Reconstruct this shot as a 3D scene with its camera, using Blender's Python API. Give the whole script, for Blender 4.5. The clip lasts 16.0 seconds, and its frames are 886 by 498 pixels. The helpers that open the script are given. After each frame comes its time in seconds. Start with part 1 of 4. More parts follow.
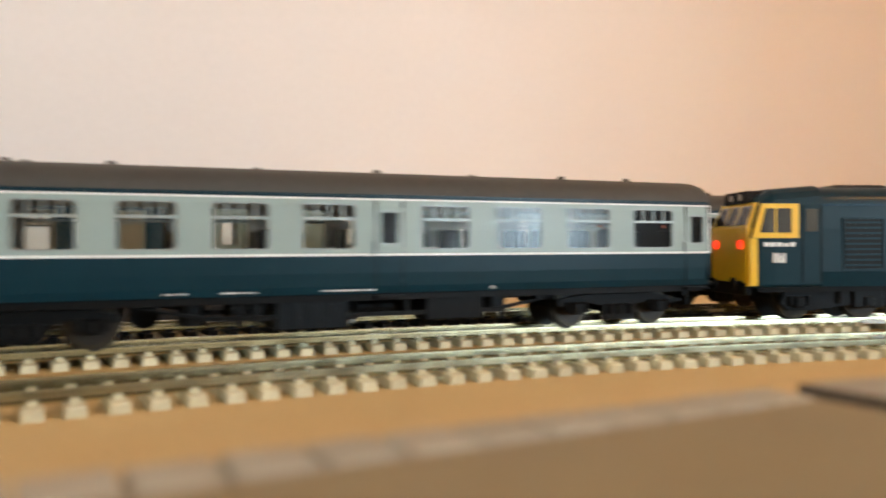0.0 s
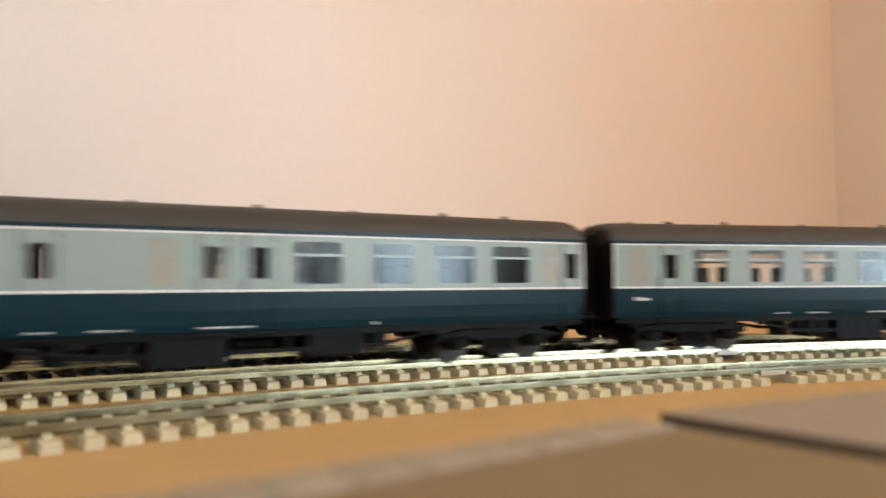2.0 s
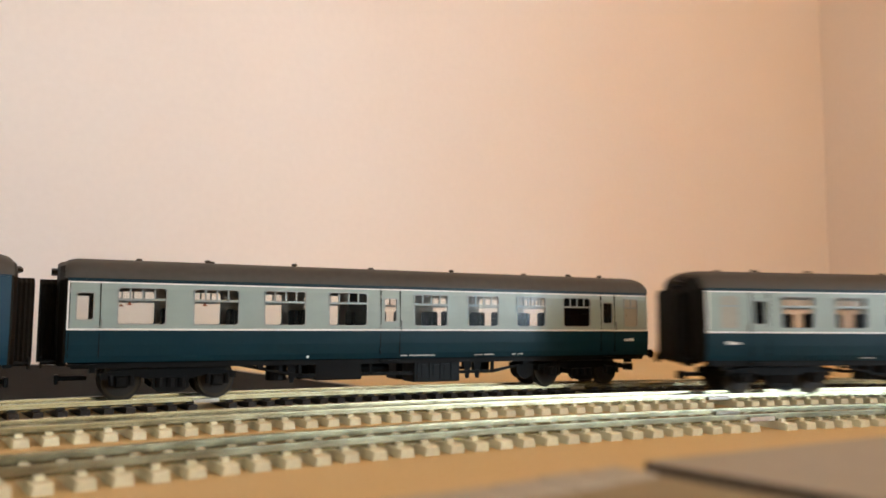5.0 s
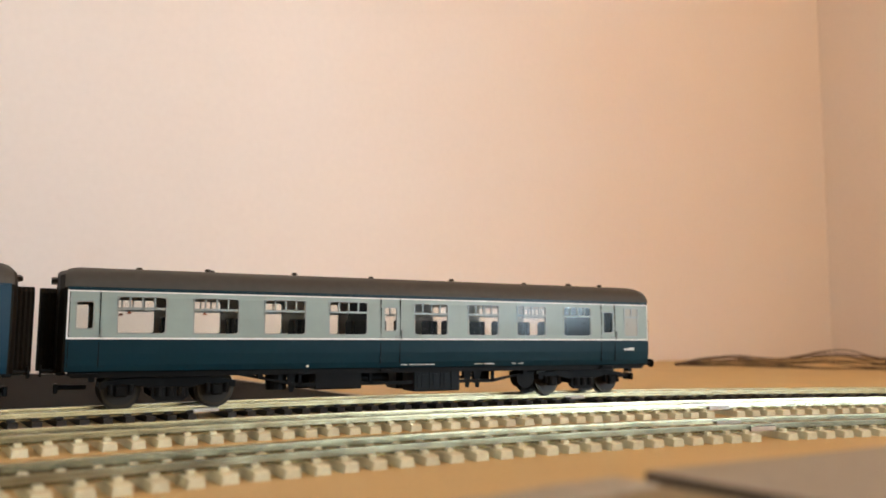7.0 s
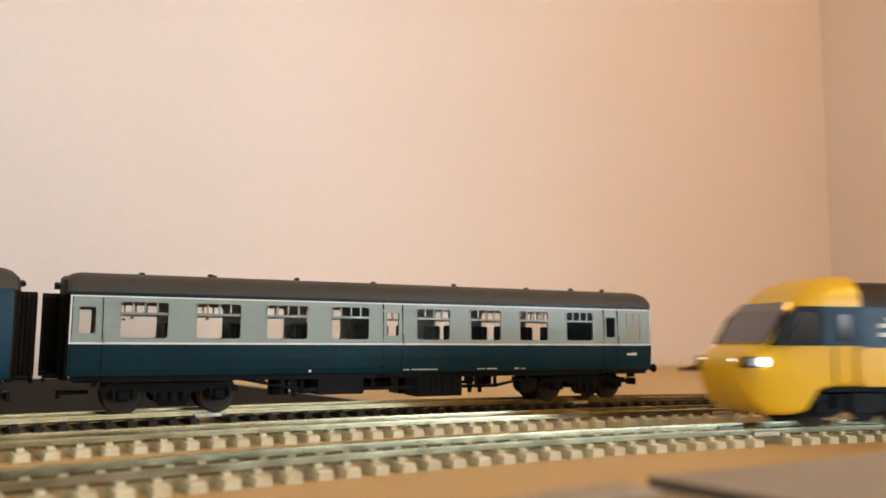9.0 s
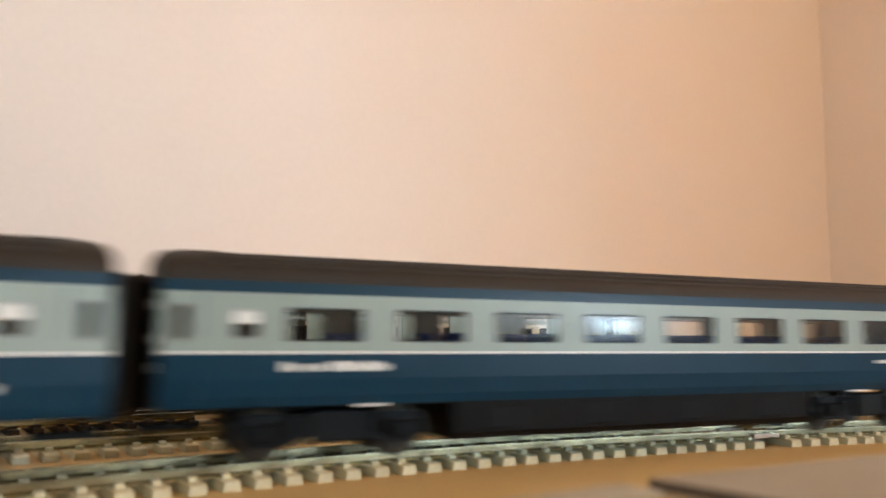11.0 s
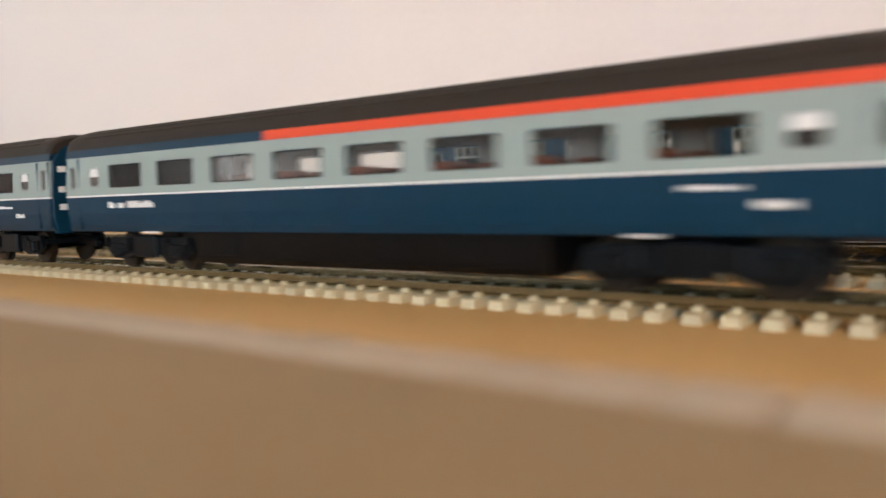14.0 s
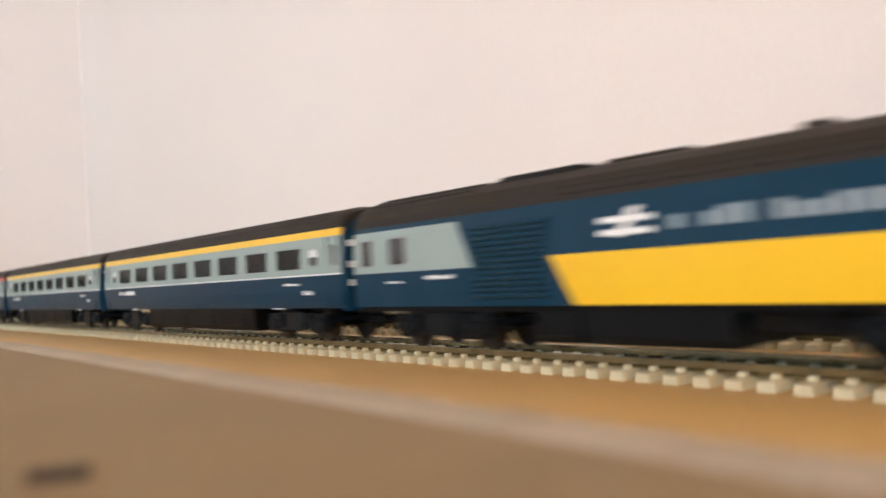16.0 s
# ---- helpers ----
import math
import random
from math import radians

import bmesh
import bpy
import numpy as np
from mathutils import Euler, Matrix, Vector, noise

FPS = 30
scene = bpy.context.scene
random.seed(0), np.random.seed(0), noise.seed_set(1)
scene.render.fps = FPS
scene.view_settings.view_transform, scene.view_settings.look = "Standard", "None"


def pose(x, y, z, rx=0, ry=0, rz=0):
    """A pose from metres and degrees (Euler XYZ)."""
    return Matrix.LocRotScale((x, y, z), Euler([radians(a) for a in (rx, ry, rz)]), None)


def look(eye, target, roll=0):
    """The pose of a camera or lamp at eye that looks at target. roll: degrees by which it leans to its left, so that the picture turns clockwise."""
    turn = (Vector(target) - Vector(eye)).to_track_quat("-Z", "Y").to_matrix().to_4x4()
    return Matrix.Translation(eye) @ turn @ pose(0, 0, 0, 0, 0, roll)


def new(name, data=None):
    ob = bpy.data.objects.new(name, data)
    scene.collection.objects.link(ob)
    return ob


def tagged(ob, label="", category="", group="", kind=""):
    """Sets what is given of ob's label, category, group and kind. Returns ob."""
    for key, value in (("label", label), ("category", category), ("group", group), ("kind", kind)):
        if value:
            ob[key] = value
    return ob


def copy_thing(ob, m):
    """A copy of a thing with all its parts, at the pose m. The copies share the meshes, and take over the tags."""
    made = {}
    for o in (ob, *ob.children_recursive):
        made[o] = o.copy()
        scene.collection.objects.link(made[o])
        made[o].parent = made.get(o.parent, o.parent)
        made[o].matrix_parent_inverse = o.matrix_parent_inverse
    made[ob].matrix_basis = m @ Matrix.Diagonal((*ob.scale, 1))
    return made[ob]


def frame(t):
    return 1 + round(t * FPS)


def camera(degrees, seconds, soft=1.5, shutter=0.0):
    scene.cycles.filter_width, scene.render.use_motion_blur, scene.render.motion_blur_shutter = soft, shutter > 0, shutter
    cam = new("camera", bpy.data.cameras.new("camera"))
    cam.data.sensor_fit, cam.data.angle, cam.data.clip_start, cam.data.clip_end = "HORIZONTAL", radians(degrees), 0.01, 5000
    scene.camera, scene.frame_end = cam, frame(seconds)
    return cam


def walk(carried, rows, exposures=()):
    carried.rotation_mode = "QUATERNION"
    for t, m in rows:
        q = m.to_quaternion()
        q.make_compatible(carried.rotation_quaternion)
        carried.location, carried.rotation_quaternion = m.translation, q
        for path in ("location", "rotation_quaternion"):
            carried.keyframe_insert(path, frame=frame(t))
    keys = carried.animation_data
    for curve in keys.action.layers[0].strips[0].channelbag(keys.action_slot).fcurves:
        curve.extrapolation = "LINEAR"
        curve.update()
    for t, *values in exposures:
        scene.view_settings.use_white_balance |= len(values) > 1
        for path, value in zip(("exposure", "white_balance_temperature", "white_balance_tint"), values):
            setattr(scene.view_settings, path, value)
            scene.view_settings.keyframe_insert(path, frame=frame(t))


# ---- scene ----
from mathutils import Color

# ---------------------------------------------------------------- camera and its walk
cam = camera(58.0, 16.0, 1.6, 0.45)
cam.data.dof.use_dof, cam.data.dof.focus_distance, cam.data.dof.aperture_fstop = True, 0.30, 15.0
CAMERA = (
    (0.0, -4, -183, 27.5, -28.1, -0.1, 0.22), (0.2, -4, -183, 27.5, -32.2, 0.44, 0.22), (0.5, -4, -183, 27.5, -35.1, 1.35, 0.22),
    (0.7, -4, -183, 27.5, -35.87, 1.63, 0.22), (1.0, -4, -183, 27.5, -36.86, 1.54, 0.22), (1.5, -4, -183, 27.5, -37.3, 1.5, 0.22),
    (2.0, -4, -183, 27.5, -36.95, 2.43, 0.22), (2.4, -4.2, -183.6, 27.7, -36.6, 3.0, 0.15), (2.5, -4.4, -184.2, 27.9, -36.5, 3.15, 0.08),
    (3.0, -5.4, -185.8, 28.5, -36.68, 5.26, -0.34), (3.2, -5.5, -186, 28.6, -36.92, 5.29, -0.41), (3.8, -5.5, -186, 28.6, -37.1, 5.3, -0.41),
    (5.3, -5.5, -186, 28.6, -37.43, 5.3, -0.41), (5.5, -5.5, -186, 28.6, -37.43, 5.58, -0.41), (6.0, -5.5, -186, 28.6, -37.38, 5.87, -0.41),
    (6.5, -5.5, -186, 28.6, -37.33, 5.73, -0.41), (7.0, -5.5, -186, 28.6, -37.34, 5.92, -0.41), (7.5, -5.5, -186, 28.6, -37.35, 6.28, -0.41),
    (8.0, -5.5, -186, 28.6, -37.34, 6.17, -0.41), (8.5, -5.5, -186, 28.6, -37.21, 6.3, -0.41), (9.0, -5.5, -186, 28.6, -37.17, 6.27, -0.41),
    (10.0, -5.5, -186, 28.6, -37.17, 6.3, -0.41), (10.2, -5.5, -186, 28.6, -37.14, 6.3, -0.41), (11.6, -5.4, -185, 28.4, -37.6, 6.6, -0.41),
    (12.1, -4.2, -181, 27.2, -38.9, 7.0, -0.41), (12.3, -3.3, -177.6, 26.4, -38.4, 6.5, -0.35), (12.5, -1.5, -170, 24.4, -28.2, 2.6, -0.1),
    (12.7, 0, -166, 23.3, -10.6, -1.9, 0.25), (12.9, 0, -168, 23.6, -0.6, -3.76, 0.3), (13.0, 0, -168, 23.6, 3.05, -3.25, 0.43),
    (13.2, 0, -168, 23.6, 10.97, -1.76, 0.99), (13.5, 0, -168, 23.6, 22.1, -1.1, 1.37), (14.0, 0, -168, 23.6, 36.65, -4.36, 2.02),
    (14.5, 0, -168, 23.6, 44.44, -2.22, 3.1), (14.7, 0, -168, 23.6, 46.84, -0.07, 3.15), (15.2, 0, -168, 23.6, 50.23, 2.3, 3.1),
    (15.5, 0, -168, 23.6, 50.5, 2.3, 3.3), (16.0, 0, -168, 23.6, 50.5, 1.6, 3.45))
MM = 0.001
walk(cam, [(t, pose(x * MM, y * MM, z * MM, 90 + p, r, w)) for t, x, y, z, w, p, r in CAMERA],
     [(0.0, 0.1, 6400, 8), (3.0, 0.0, 6500, 10), (5.5, 0.0, 6500, 10), (10.0, 0.0, 6500, 10), (12.5, 0.05, 6500, 10), (13.0, 0.2, 6500, 12),
      (14.0, 0.15, 6450, 15), (15.0, 0.13, 6450, 15), (15.5, 0.13, 6450, 15), (16.0, 0.22, 6450, 15)])

# ---------------------------------------------------------------- light
world = bpy.data.worlds.new("sky")
scene.world = world
world.use_nodes = True
sky = world.node_tree.nodes.new("ShaderNodeTexSky")
sky.sky_type, sky.sun_disc, sky.sun_elevation, sky.sun_rotation = "NISHITA", False, radians(35), radians(120)
world.node_tree.links.new(sky.outputs[0], world.node_tree.nodes["Background"].inputs[0])
world.node_tree.nodes["Background"].inputs[1].default_value = 0.08


def lamp(name, kind, m, watts, color, size=0.1, size_y=0.1):
    data = bpy.data.lights.new(name, kind)
    data.energy, data.color = watts, color
    if kind == "AREA":
        data.shape, data.size, data.size_y = "RECTANGLE", size, size_y
    else:
        data.shadow_soft_size = size
    ob = new(name, data)
    ob.matrix_world = m
    return ob


# daylight in the window of the right wall, and the warm room lamp over the right end
lamp("window_light", "AREA", look((1.83, -3.8, 0.55), (0.0, -3.8, 0.55)), 182, (0.64, 0.84, 1.0), 1.18, 1.46)
lamp("room_lamp", "POINT", pose(0.6, -0.7, 0.7), 12.5, (1.0, 0.46, 0.11), 0.09)

# ---------------------------------------------------------------- materials


def mat(name, color, rough=0.5, metal=0.0, vary=0.08, scale=400.0, bump=0.0, coat=0.0, fine=6.0, stretch=(1, 1, 1), object_random=0.0, emit=0.0, spec=0.5):
    """A painted, moulded or natural surface: two scales of noise in colour and roughness, and a fine relief."""
    m = bpy.data.materials.new(name)
    m.use_nodes = True
    n, k = m.node_tree.nodes, m.node_tree.links
    b = n["Principled BSDF"]
    b.inputs["Metallic"].default_value = metal
    b.inputs["Specular IOR Level"].default_value = spec
    b.inputs["Coat Weight"].default_value = coat
    b.inputs["Coat Roughness"].default_value = 0.12
    tc, mp = n.new("ShaderNodeTexCoord"), n.new("ShaderNodeMapping")
    mp.inputs["Scale"].default_value = stretch
    k.new(tc.outputs["Object"], mp.inputs["Vector"])
    out = []
    for s, d in ((scale, 3), (scale * fine, 2)):
        t = n.new("ShaderNodeTexNoise")
        t.inputs["Scale"].default_value, t.inputs["Detail"].default_value = s, d
        k.new(mp.outputs[0], t.inputs["Vector"])
        out.append(t)
    add = n.new("ShaderNodeMath")
    add.operation = "ADD"
    k.new(out[0].outputs[0], add.inputs[0]), k.new(out[1].outputs[0], add.inputs[1])
    rng = n.new("ShaderNodeMapRange")
    rng.inputs["From Min"].default_value, rng.inputs["From Max"].default_value = 0.6, 1.4
    rng.inputs["To Min"].default_value, rng.inputs["To Max"].default_value = 1 - vary, 1 + vary
    k.new(add.outputs[0], rng.inputs["Value"])
    hsv = n.new("ShaderNodeHueSaturation")
    hsv.inputs["Color"].default_value = (*color, 1)
    if object_random:
        info, r2, mul = n.new("ShaderNodeObjectInfo"), n.new("ShaderNodeMapRange"), n.new("ShaderNodeMath")
        r2.inputs["To Min"].default_value, r2.inputs["To Max"].default_value = 1 - object_random, 1 + object_random
        mul.operation = "MULTIPLY"
        k.new(info.outputs["Random"], r2.inputs["Value"])
        k.new(r2.outputs[0], mul.inputs[0]), k.new(rng.outputs[0], mul.inputs[1])
        k.new(mul.outputs[0], hsv.inputs["Value"])
    else:
        k.new(rng.outputs[0], hsv.inputs["Value"])
    k.new(hsv.outputs[0], b.inputs["Base Color"])
    rr = n.new("ShaderNodeMapRange")
    rr.inputs["To Min"].default_value, rr.inputs["To Max"].default_value = max(0.02, rough - 0.08), min(1, rough + 0.08)
    k.new(out[0].outputs[0], rr.inputs["Value"])
    k.new(rr.outputs[0], b.inputs["Roughness"])
    if bump:
        bp = n.new("ShaderNodeBump")
        bp.inputs["Strength"].default_value, bp.inputs["Distance"].default_value = 0.6, bump
        k.new(add.outputs[0], bp.inputs["Height"])
        k.new(bp.outputs[0], b.inputs["Normal"])
    if emit:
        b.inputs["Emission Color"].default_value = (*color, 1)
        b.inputs["Emission Strength"].default_value = emit
    return m


def glass_mat(name, ior, rough):
    """Thin clear plastic glazing with its own gloss."""
    m = bpy.data.materials.new(name)
    m.use_nodes = True
    n, k = m.node_tree.nodes, m.node_tree.links
    n.remove(n["Principled BSDF"])
    tr, gl, mx, fr = n.new("ShaderNodeBsdfTransparent"), n.new("ShaderNodeBsdfGlossy"), n.new("ShaderNodeMixShader"), n.new("ShaderNodeFresnel")
    tr.inputs[0].default_value = (0.95, 0.96, 0.955, 1)
    gl.inputs["Roughness"].default_value = rough
    fr.inputs[0].default_value = ior
    k.new(fr.outputs[0], mx.inputs[0]), k.new(tr.outputs[0], mx.inputs[1]), k.new(gl.outputs[0], mx.inputs[2])
    k.new(mx.outputs[0], n["Material Output"].inputs[0])
    return m


WALLPAINT = mat("wall_paint", (0.87, 0.80, 0.75), 0.85, vary=0.025, scale=3, bump=0.00015, fine=60)
WARM_BOUNCE = mat("terracotta_wall_paint", (0.50, 0.36, 0.24), 0.85, vary=0.03, scale=3)
CEILING = mat("ceiling_paint", (0.62, 0.56, 0.48), 0.9, vary=0.02, scale=4)
FLOORING = mat("floor_carpet", (0.25, 0.19, 0.14), 0.95, vary=0.15, scale=20)
BOARD = mat("baseboard_fibreboard", (0.60, 0.44, 0.20), 0.62, vary=0.10, scale=14, bump=0.00025, fine=60, stretch=(1, 1.8, 1))
PLATFORM = mat("platform_card", (0.27, 0.215, 0.12), 0.8, vary=0.10, scale=60, bump=0.0002, fine=20)
COPING = mat("coping_slab", (0.40, 0.37, 0.30), 0.75, vary=0.10, scale=150, bump=0.0001, object_random=0.06)
PLATE = mat("grey_brown_card", (0.36, 0.33, 0.27), 0.8, vary=0.10, scale=50, bump=0.0002, fine=20)
PLATE_SHADE = mat("dark_card_edge", (0.14, 0.11, 0.08), 0.9, vary=0.15, scale=300)
DARKBIT = mat("dark_scrap", (0.05, 0.04, 0.03), 0.8)
CONCRETE = mat("cream_concrete_sleeper", (0.66, 0.65, 0.47), 0.55, vary=0.10, scale=250, bump=0.00008, object_random=0.07)
TIMBER = mat("dark_plastic_sleeper", (0.022, 0.019, 0.016), 0.5, vary=0.2, scale=300, spec=0.2)
RAIL = mat("nickel_silver_rail", (0.43, 0.39, 0.25), 0.17, metal=0.95, vary=0.10, scale=120, stretch=(1, 1, 1))
JOINER = mat("steel_rail_joiner", (0.62, 0.63, 0.62), 0.25, metal=1.0)
BLUE = mat("rail_blue_paint", (0.003, 0.026, 0.040), 0.36, vary=0.06, scale=60, coat=0.03, spec=0.18)
BLUE2 = mat("deep_blue_paint", (0.003, 0.034, 0.068), 0.36, vary=0.06, scale=60, coat=0.03, spec=0.2)
GREY = mat("pearl_grey_paint", (0.29, 0.37, 0.352), 0.40, vary=0.03, scale=60, coat=0.05, spec=0.3)
WHITE = mat("white_lining", (0.82, 0.84, 0.82), 0.4, vary=0.03)
ROOFGREY = mat("roof_grey_paint", (0.060, 0.057, 0.050), 0.6, vary=0.12, scale=60, spec=0.3)
ROOFBROWN = mat("roof_dark_grey", (0.028, 0.023, 0.018), 0.6, vary=0.12, scale=60, spec=0.25)
BLACK = mat("black_underframe", (0.004, 0.004, 0.004), 0.5, vary=0.2, scale=200, spec=0.12)
FRAMEBLACK = mat("dark_blue_underframe", (0.005, 0.007, 0.009), 0.45, vary=0.2, scale=200, spec=0.14)
ENDBROWN = mat("coach_end_black", (0.008, 0.006, 0.004), 0.5, vary=0.15, scale=100, spec=0.12)
GANGWAYBROWN = mat("gangway_bellows_brown", (0.10, 0.045, 0.012), 0.6, vary=0.2, scale=200, spec=0.2)
YELLOW = mat("warning_yellow", (0.87, 0.53, 0.016), 0.34, vary=0.03, scale=50, coat=0.25)
RED = mat("red_stripe", (0.72, 0.07, 0.02), 0.4, vary=0.03)
SEATBROWN = mat("seat_brown", (0.010, 0.008, 0.007), 0.7, spec=0.2)
SEATBLUE = mat("seat_blue", (0.02, 0.05, 0.22), 0.6)
SEATRED = mat("seat_rust", (0.22, 0.06, 0.025), 0.6)
INTERIOR = mat("interior_cream", (0.50, 0.42, 0.34), 0.7)
WHEEL = mat("blackened_wheel", (0.013, 0.011, 0.009), 0.45, metal=0.3)
TYRE = mat("worn_tyre", (0.05, 0.042, 0.03), 0.4, metal=0.8)
SCREEN = mat("black_glazing", (0.012, 0.012, 0.014), 0.08, coat=0.5)
UNDERLAY = mat("black_foam_underlay", (0.010, 0.009, 0.008), 0.9, vary=0.3, scale=300, bump=0.0002, spec=0.1)
PALE_EDGE = mat("pale_cork_edge", (0.55, 0.46, 0.36), 0.8, vary=0.12, scale=200)
WIRE = mat("brown_black_wire", (0.065, 0.036, 0.02), 0.5)
ALU = mat("window_aluminium", (0.30, 0.34, 0.33), 0.45, metal=0.3)
LAMPLIT = mat("lit_headlamp", (1.0, 1.0, 1.0), 0.2, vary=0, emit=2.2)
TAILLIT = mat("lit_tail_lamp", (1.0, 0.03, 0.01), 0.3, vary=0, emit=2.0)
CLEAR = glass_mat("clear_glazing", 1.28, 0.1)
DULL = glass_mat("dull_clear_glazing", 1.22, 0.13)

# ---------------------------------------------------------------- mesh helpers, in millimetres


def part(name, bm, material, parent=None, label="", smooth=False):
    """Links a bmesh in millimetres as one mesh object, under a thing or a part."""
    me = bpy.data.meshes.new(name)
    bmesh.ops.scale(bm, vec=(MM, MM, MM), verts=bm.verts)
    bmesh.ops.recalc_face_normals(bm, faces=bm.faces)
    if smooth:
        for ed in bm.edges:
            ed.smooth = len(ed.link_faces) == 2 and ed.calc_face_angle() < 0.65
    bm.to_mesh(me)
    bm.free()
    for m in material if isinstance(material, (list, tuple)) else (material,):
        me.materials.append(m)
    if smooth:
        for p in me.polygons:
            p.use_smooth = True
    ob = new(name, me)
    ob.parent = parent
    return tagged(ob, label=label)


def again(ob, m, parent=None):
    """One more piece on the same mesh."""
    o = new(ob.name.split(".")[0], ob.data)
    o.parent = parent if parent else ob.parent
    o.matrix_basis = m
    return o


def mmpose(x, y, z, rx=0, ry=0, rz=0):
    return pose(x * MM, y * MM, z * MM, rx, ry, rz)


def box(bm, x0, x1, y0, y1, z0, z1, bevel=0.0, mi=0):
    vs = [bm.verts.new((x, y, z)) for x in (x0, x1) for y in (y0, y1) for z in (z0, z1)]
    fs = [bm.faces.new([vs[i] for i in q]) for q in ((0, 1, 3, 2), (4, 6, 7, 5), (0, 4, 5, 1), (2, 3, 7, 6), (0, 2, 6, 4), (1, 5, 7, 3))]
    for f in fs:
        f.material_index = mi
    if bevel:
        es = list({e for f in fs for e in f.edges})
        r = bmesh.ops.bevel(bm, geom=es, offset=bevel, segments=1, affect="EDGES")
        for f in r["faces"]:
            f.material_index = mi
    return bm


def cyl(bm, c, axis, r, h, n=16, mi=0, r2=None):
    """A cylinder or cone with its middle at c, along axis x, y or z."""
    r2 = r if r2 is None else r2
    u = {"x": (1, 2, 0), "y": (2, 0, 1), "z": (0, 1, 2)}[axis]
    rings = []
    for d, rr in ((-h / 2, r), (h / 2, r2)):
        ring = []
        for i in range(n):
            a = 2 * math.pi * i / n
            v = [0, 0, 0]
            v[u[0]], v[u[1]], v[u[2]] = c[u[0]] + rr * math.cos(a), c[u[1]] + rr * math.sin(a), c[u[2]] + d
            ring.append(bm.verts.new(v))
        rings.append(ring)
    fs = [bm.faces.new((rings[0][i], rings[0][(i + 1) % n], rings[1][(i + 1) % n], rings[1][i])) for i in range(n)]
    fs += [bm.faces.new(rings[0][::-1]), bm.faces.new(rings[1])]
    for f in fs:
        f.material_index = mi
    return bm


def loft(bm, rings, mi=0, cap=True, closed=True):
    vr = [[bm.verts.new(p) for p in r] for r in rings]
    n = len(vr[0])
    for a, b in zip(vr, vr[1:]):
        for i in range(n if closed else n - 1):
            f = bm.faces.new((a[i], a[(i + 1) % n], b[(i + 1) % n], b[i]))
            f.material_index = mi
    if cap:
        for r in (vr[0][::-1], vr[-1]):
            bm.faces.new(r).material_index = mi
    return bm


def slab(bm, pts, y0, y1, mi=0):
    """A flat piece with the outline pts in x and z, between y0 and y1."""
    a, b = [bm.verts.new((x, y0, z)) for x, z in pts], [bm.verts.new((x, y1, z)) for x, z in pts]
    fs = [bm.faces.new(a), bm.faces.new(b[::-1])]
    for i in range(len(pts)):
        j = (i + 1) % len(pts)
        fs.append(bm.faces.new((a[i], b[i], b[j], a[j])))
    for f in fs:
        f.material_index = mi
    return bm


def rounded(x0, x1, z0, z1, r, n=4):
    out = []
    for cx, cz, a0 in ((x1 - r, z1 - r, 0), (x0 + r, z1 - r, 90), (x0 + r, z0 + r, 180), (x1 - r, z0 + r, 270)):
        for i in range(n + 1):
            a = radians(a0 + 90 * i / n)
            out.append((cx + r * math.cos(a), cz + r * math.sin(a)))
    return out


def frame_ring(bm, x0, x1, z0, z1, w, r, y0, y1, mi=0):
    """A window frame: its opening has round corners, its outside is w wider."""
    a, b = rounded(x0, x1, z0, z1, r), rounded(x0 - w, x1 + w, z0 - w, z1 + w, r * 0.4 + 0.1)
    rings = [[bm.verts.new((x, y, z)) for x, z in s] for s, y in ((a, y0), (b, y0), (b, y1), (a, y1))]
    n = len(a)
    for k in range(4):
        p, q = rings[k], rings[(k + 1) % 4]
        for i in range(n):
            bm.faces.new((p[i], p[(i + 1) % n], q[(i + 1) % n], q[i])).material_index = mi
    return bm


def side_of(z, prof):
    return float(np.interp(z, [p[0] for p in prof], [p[1] for p in prof]))


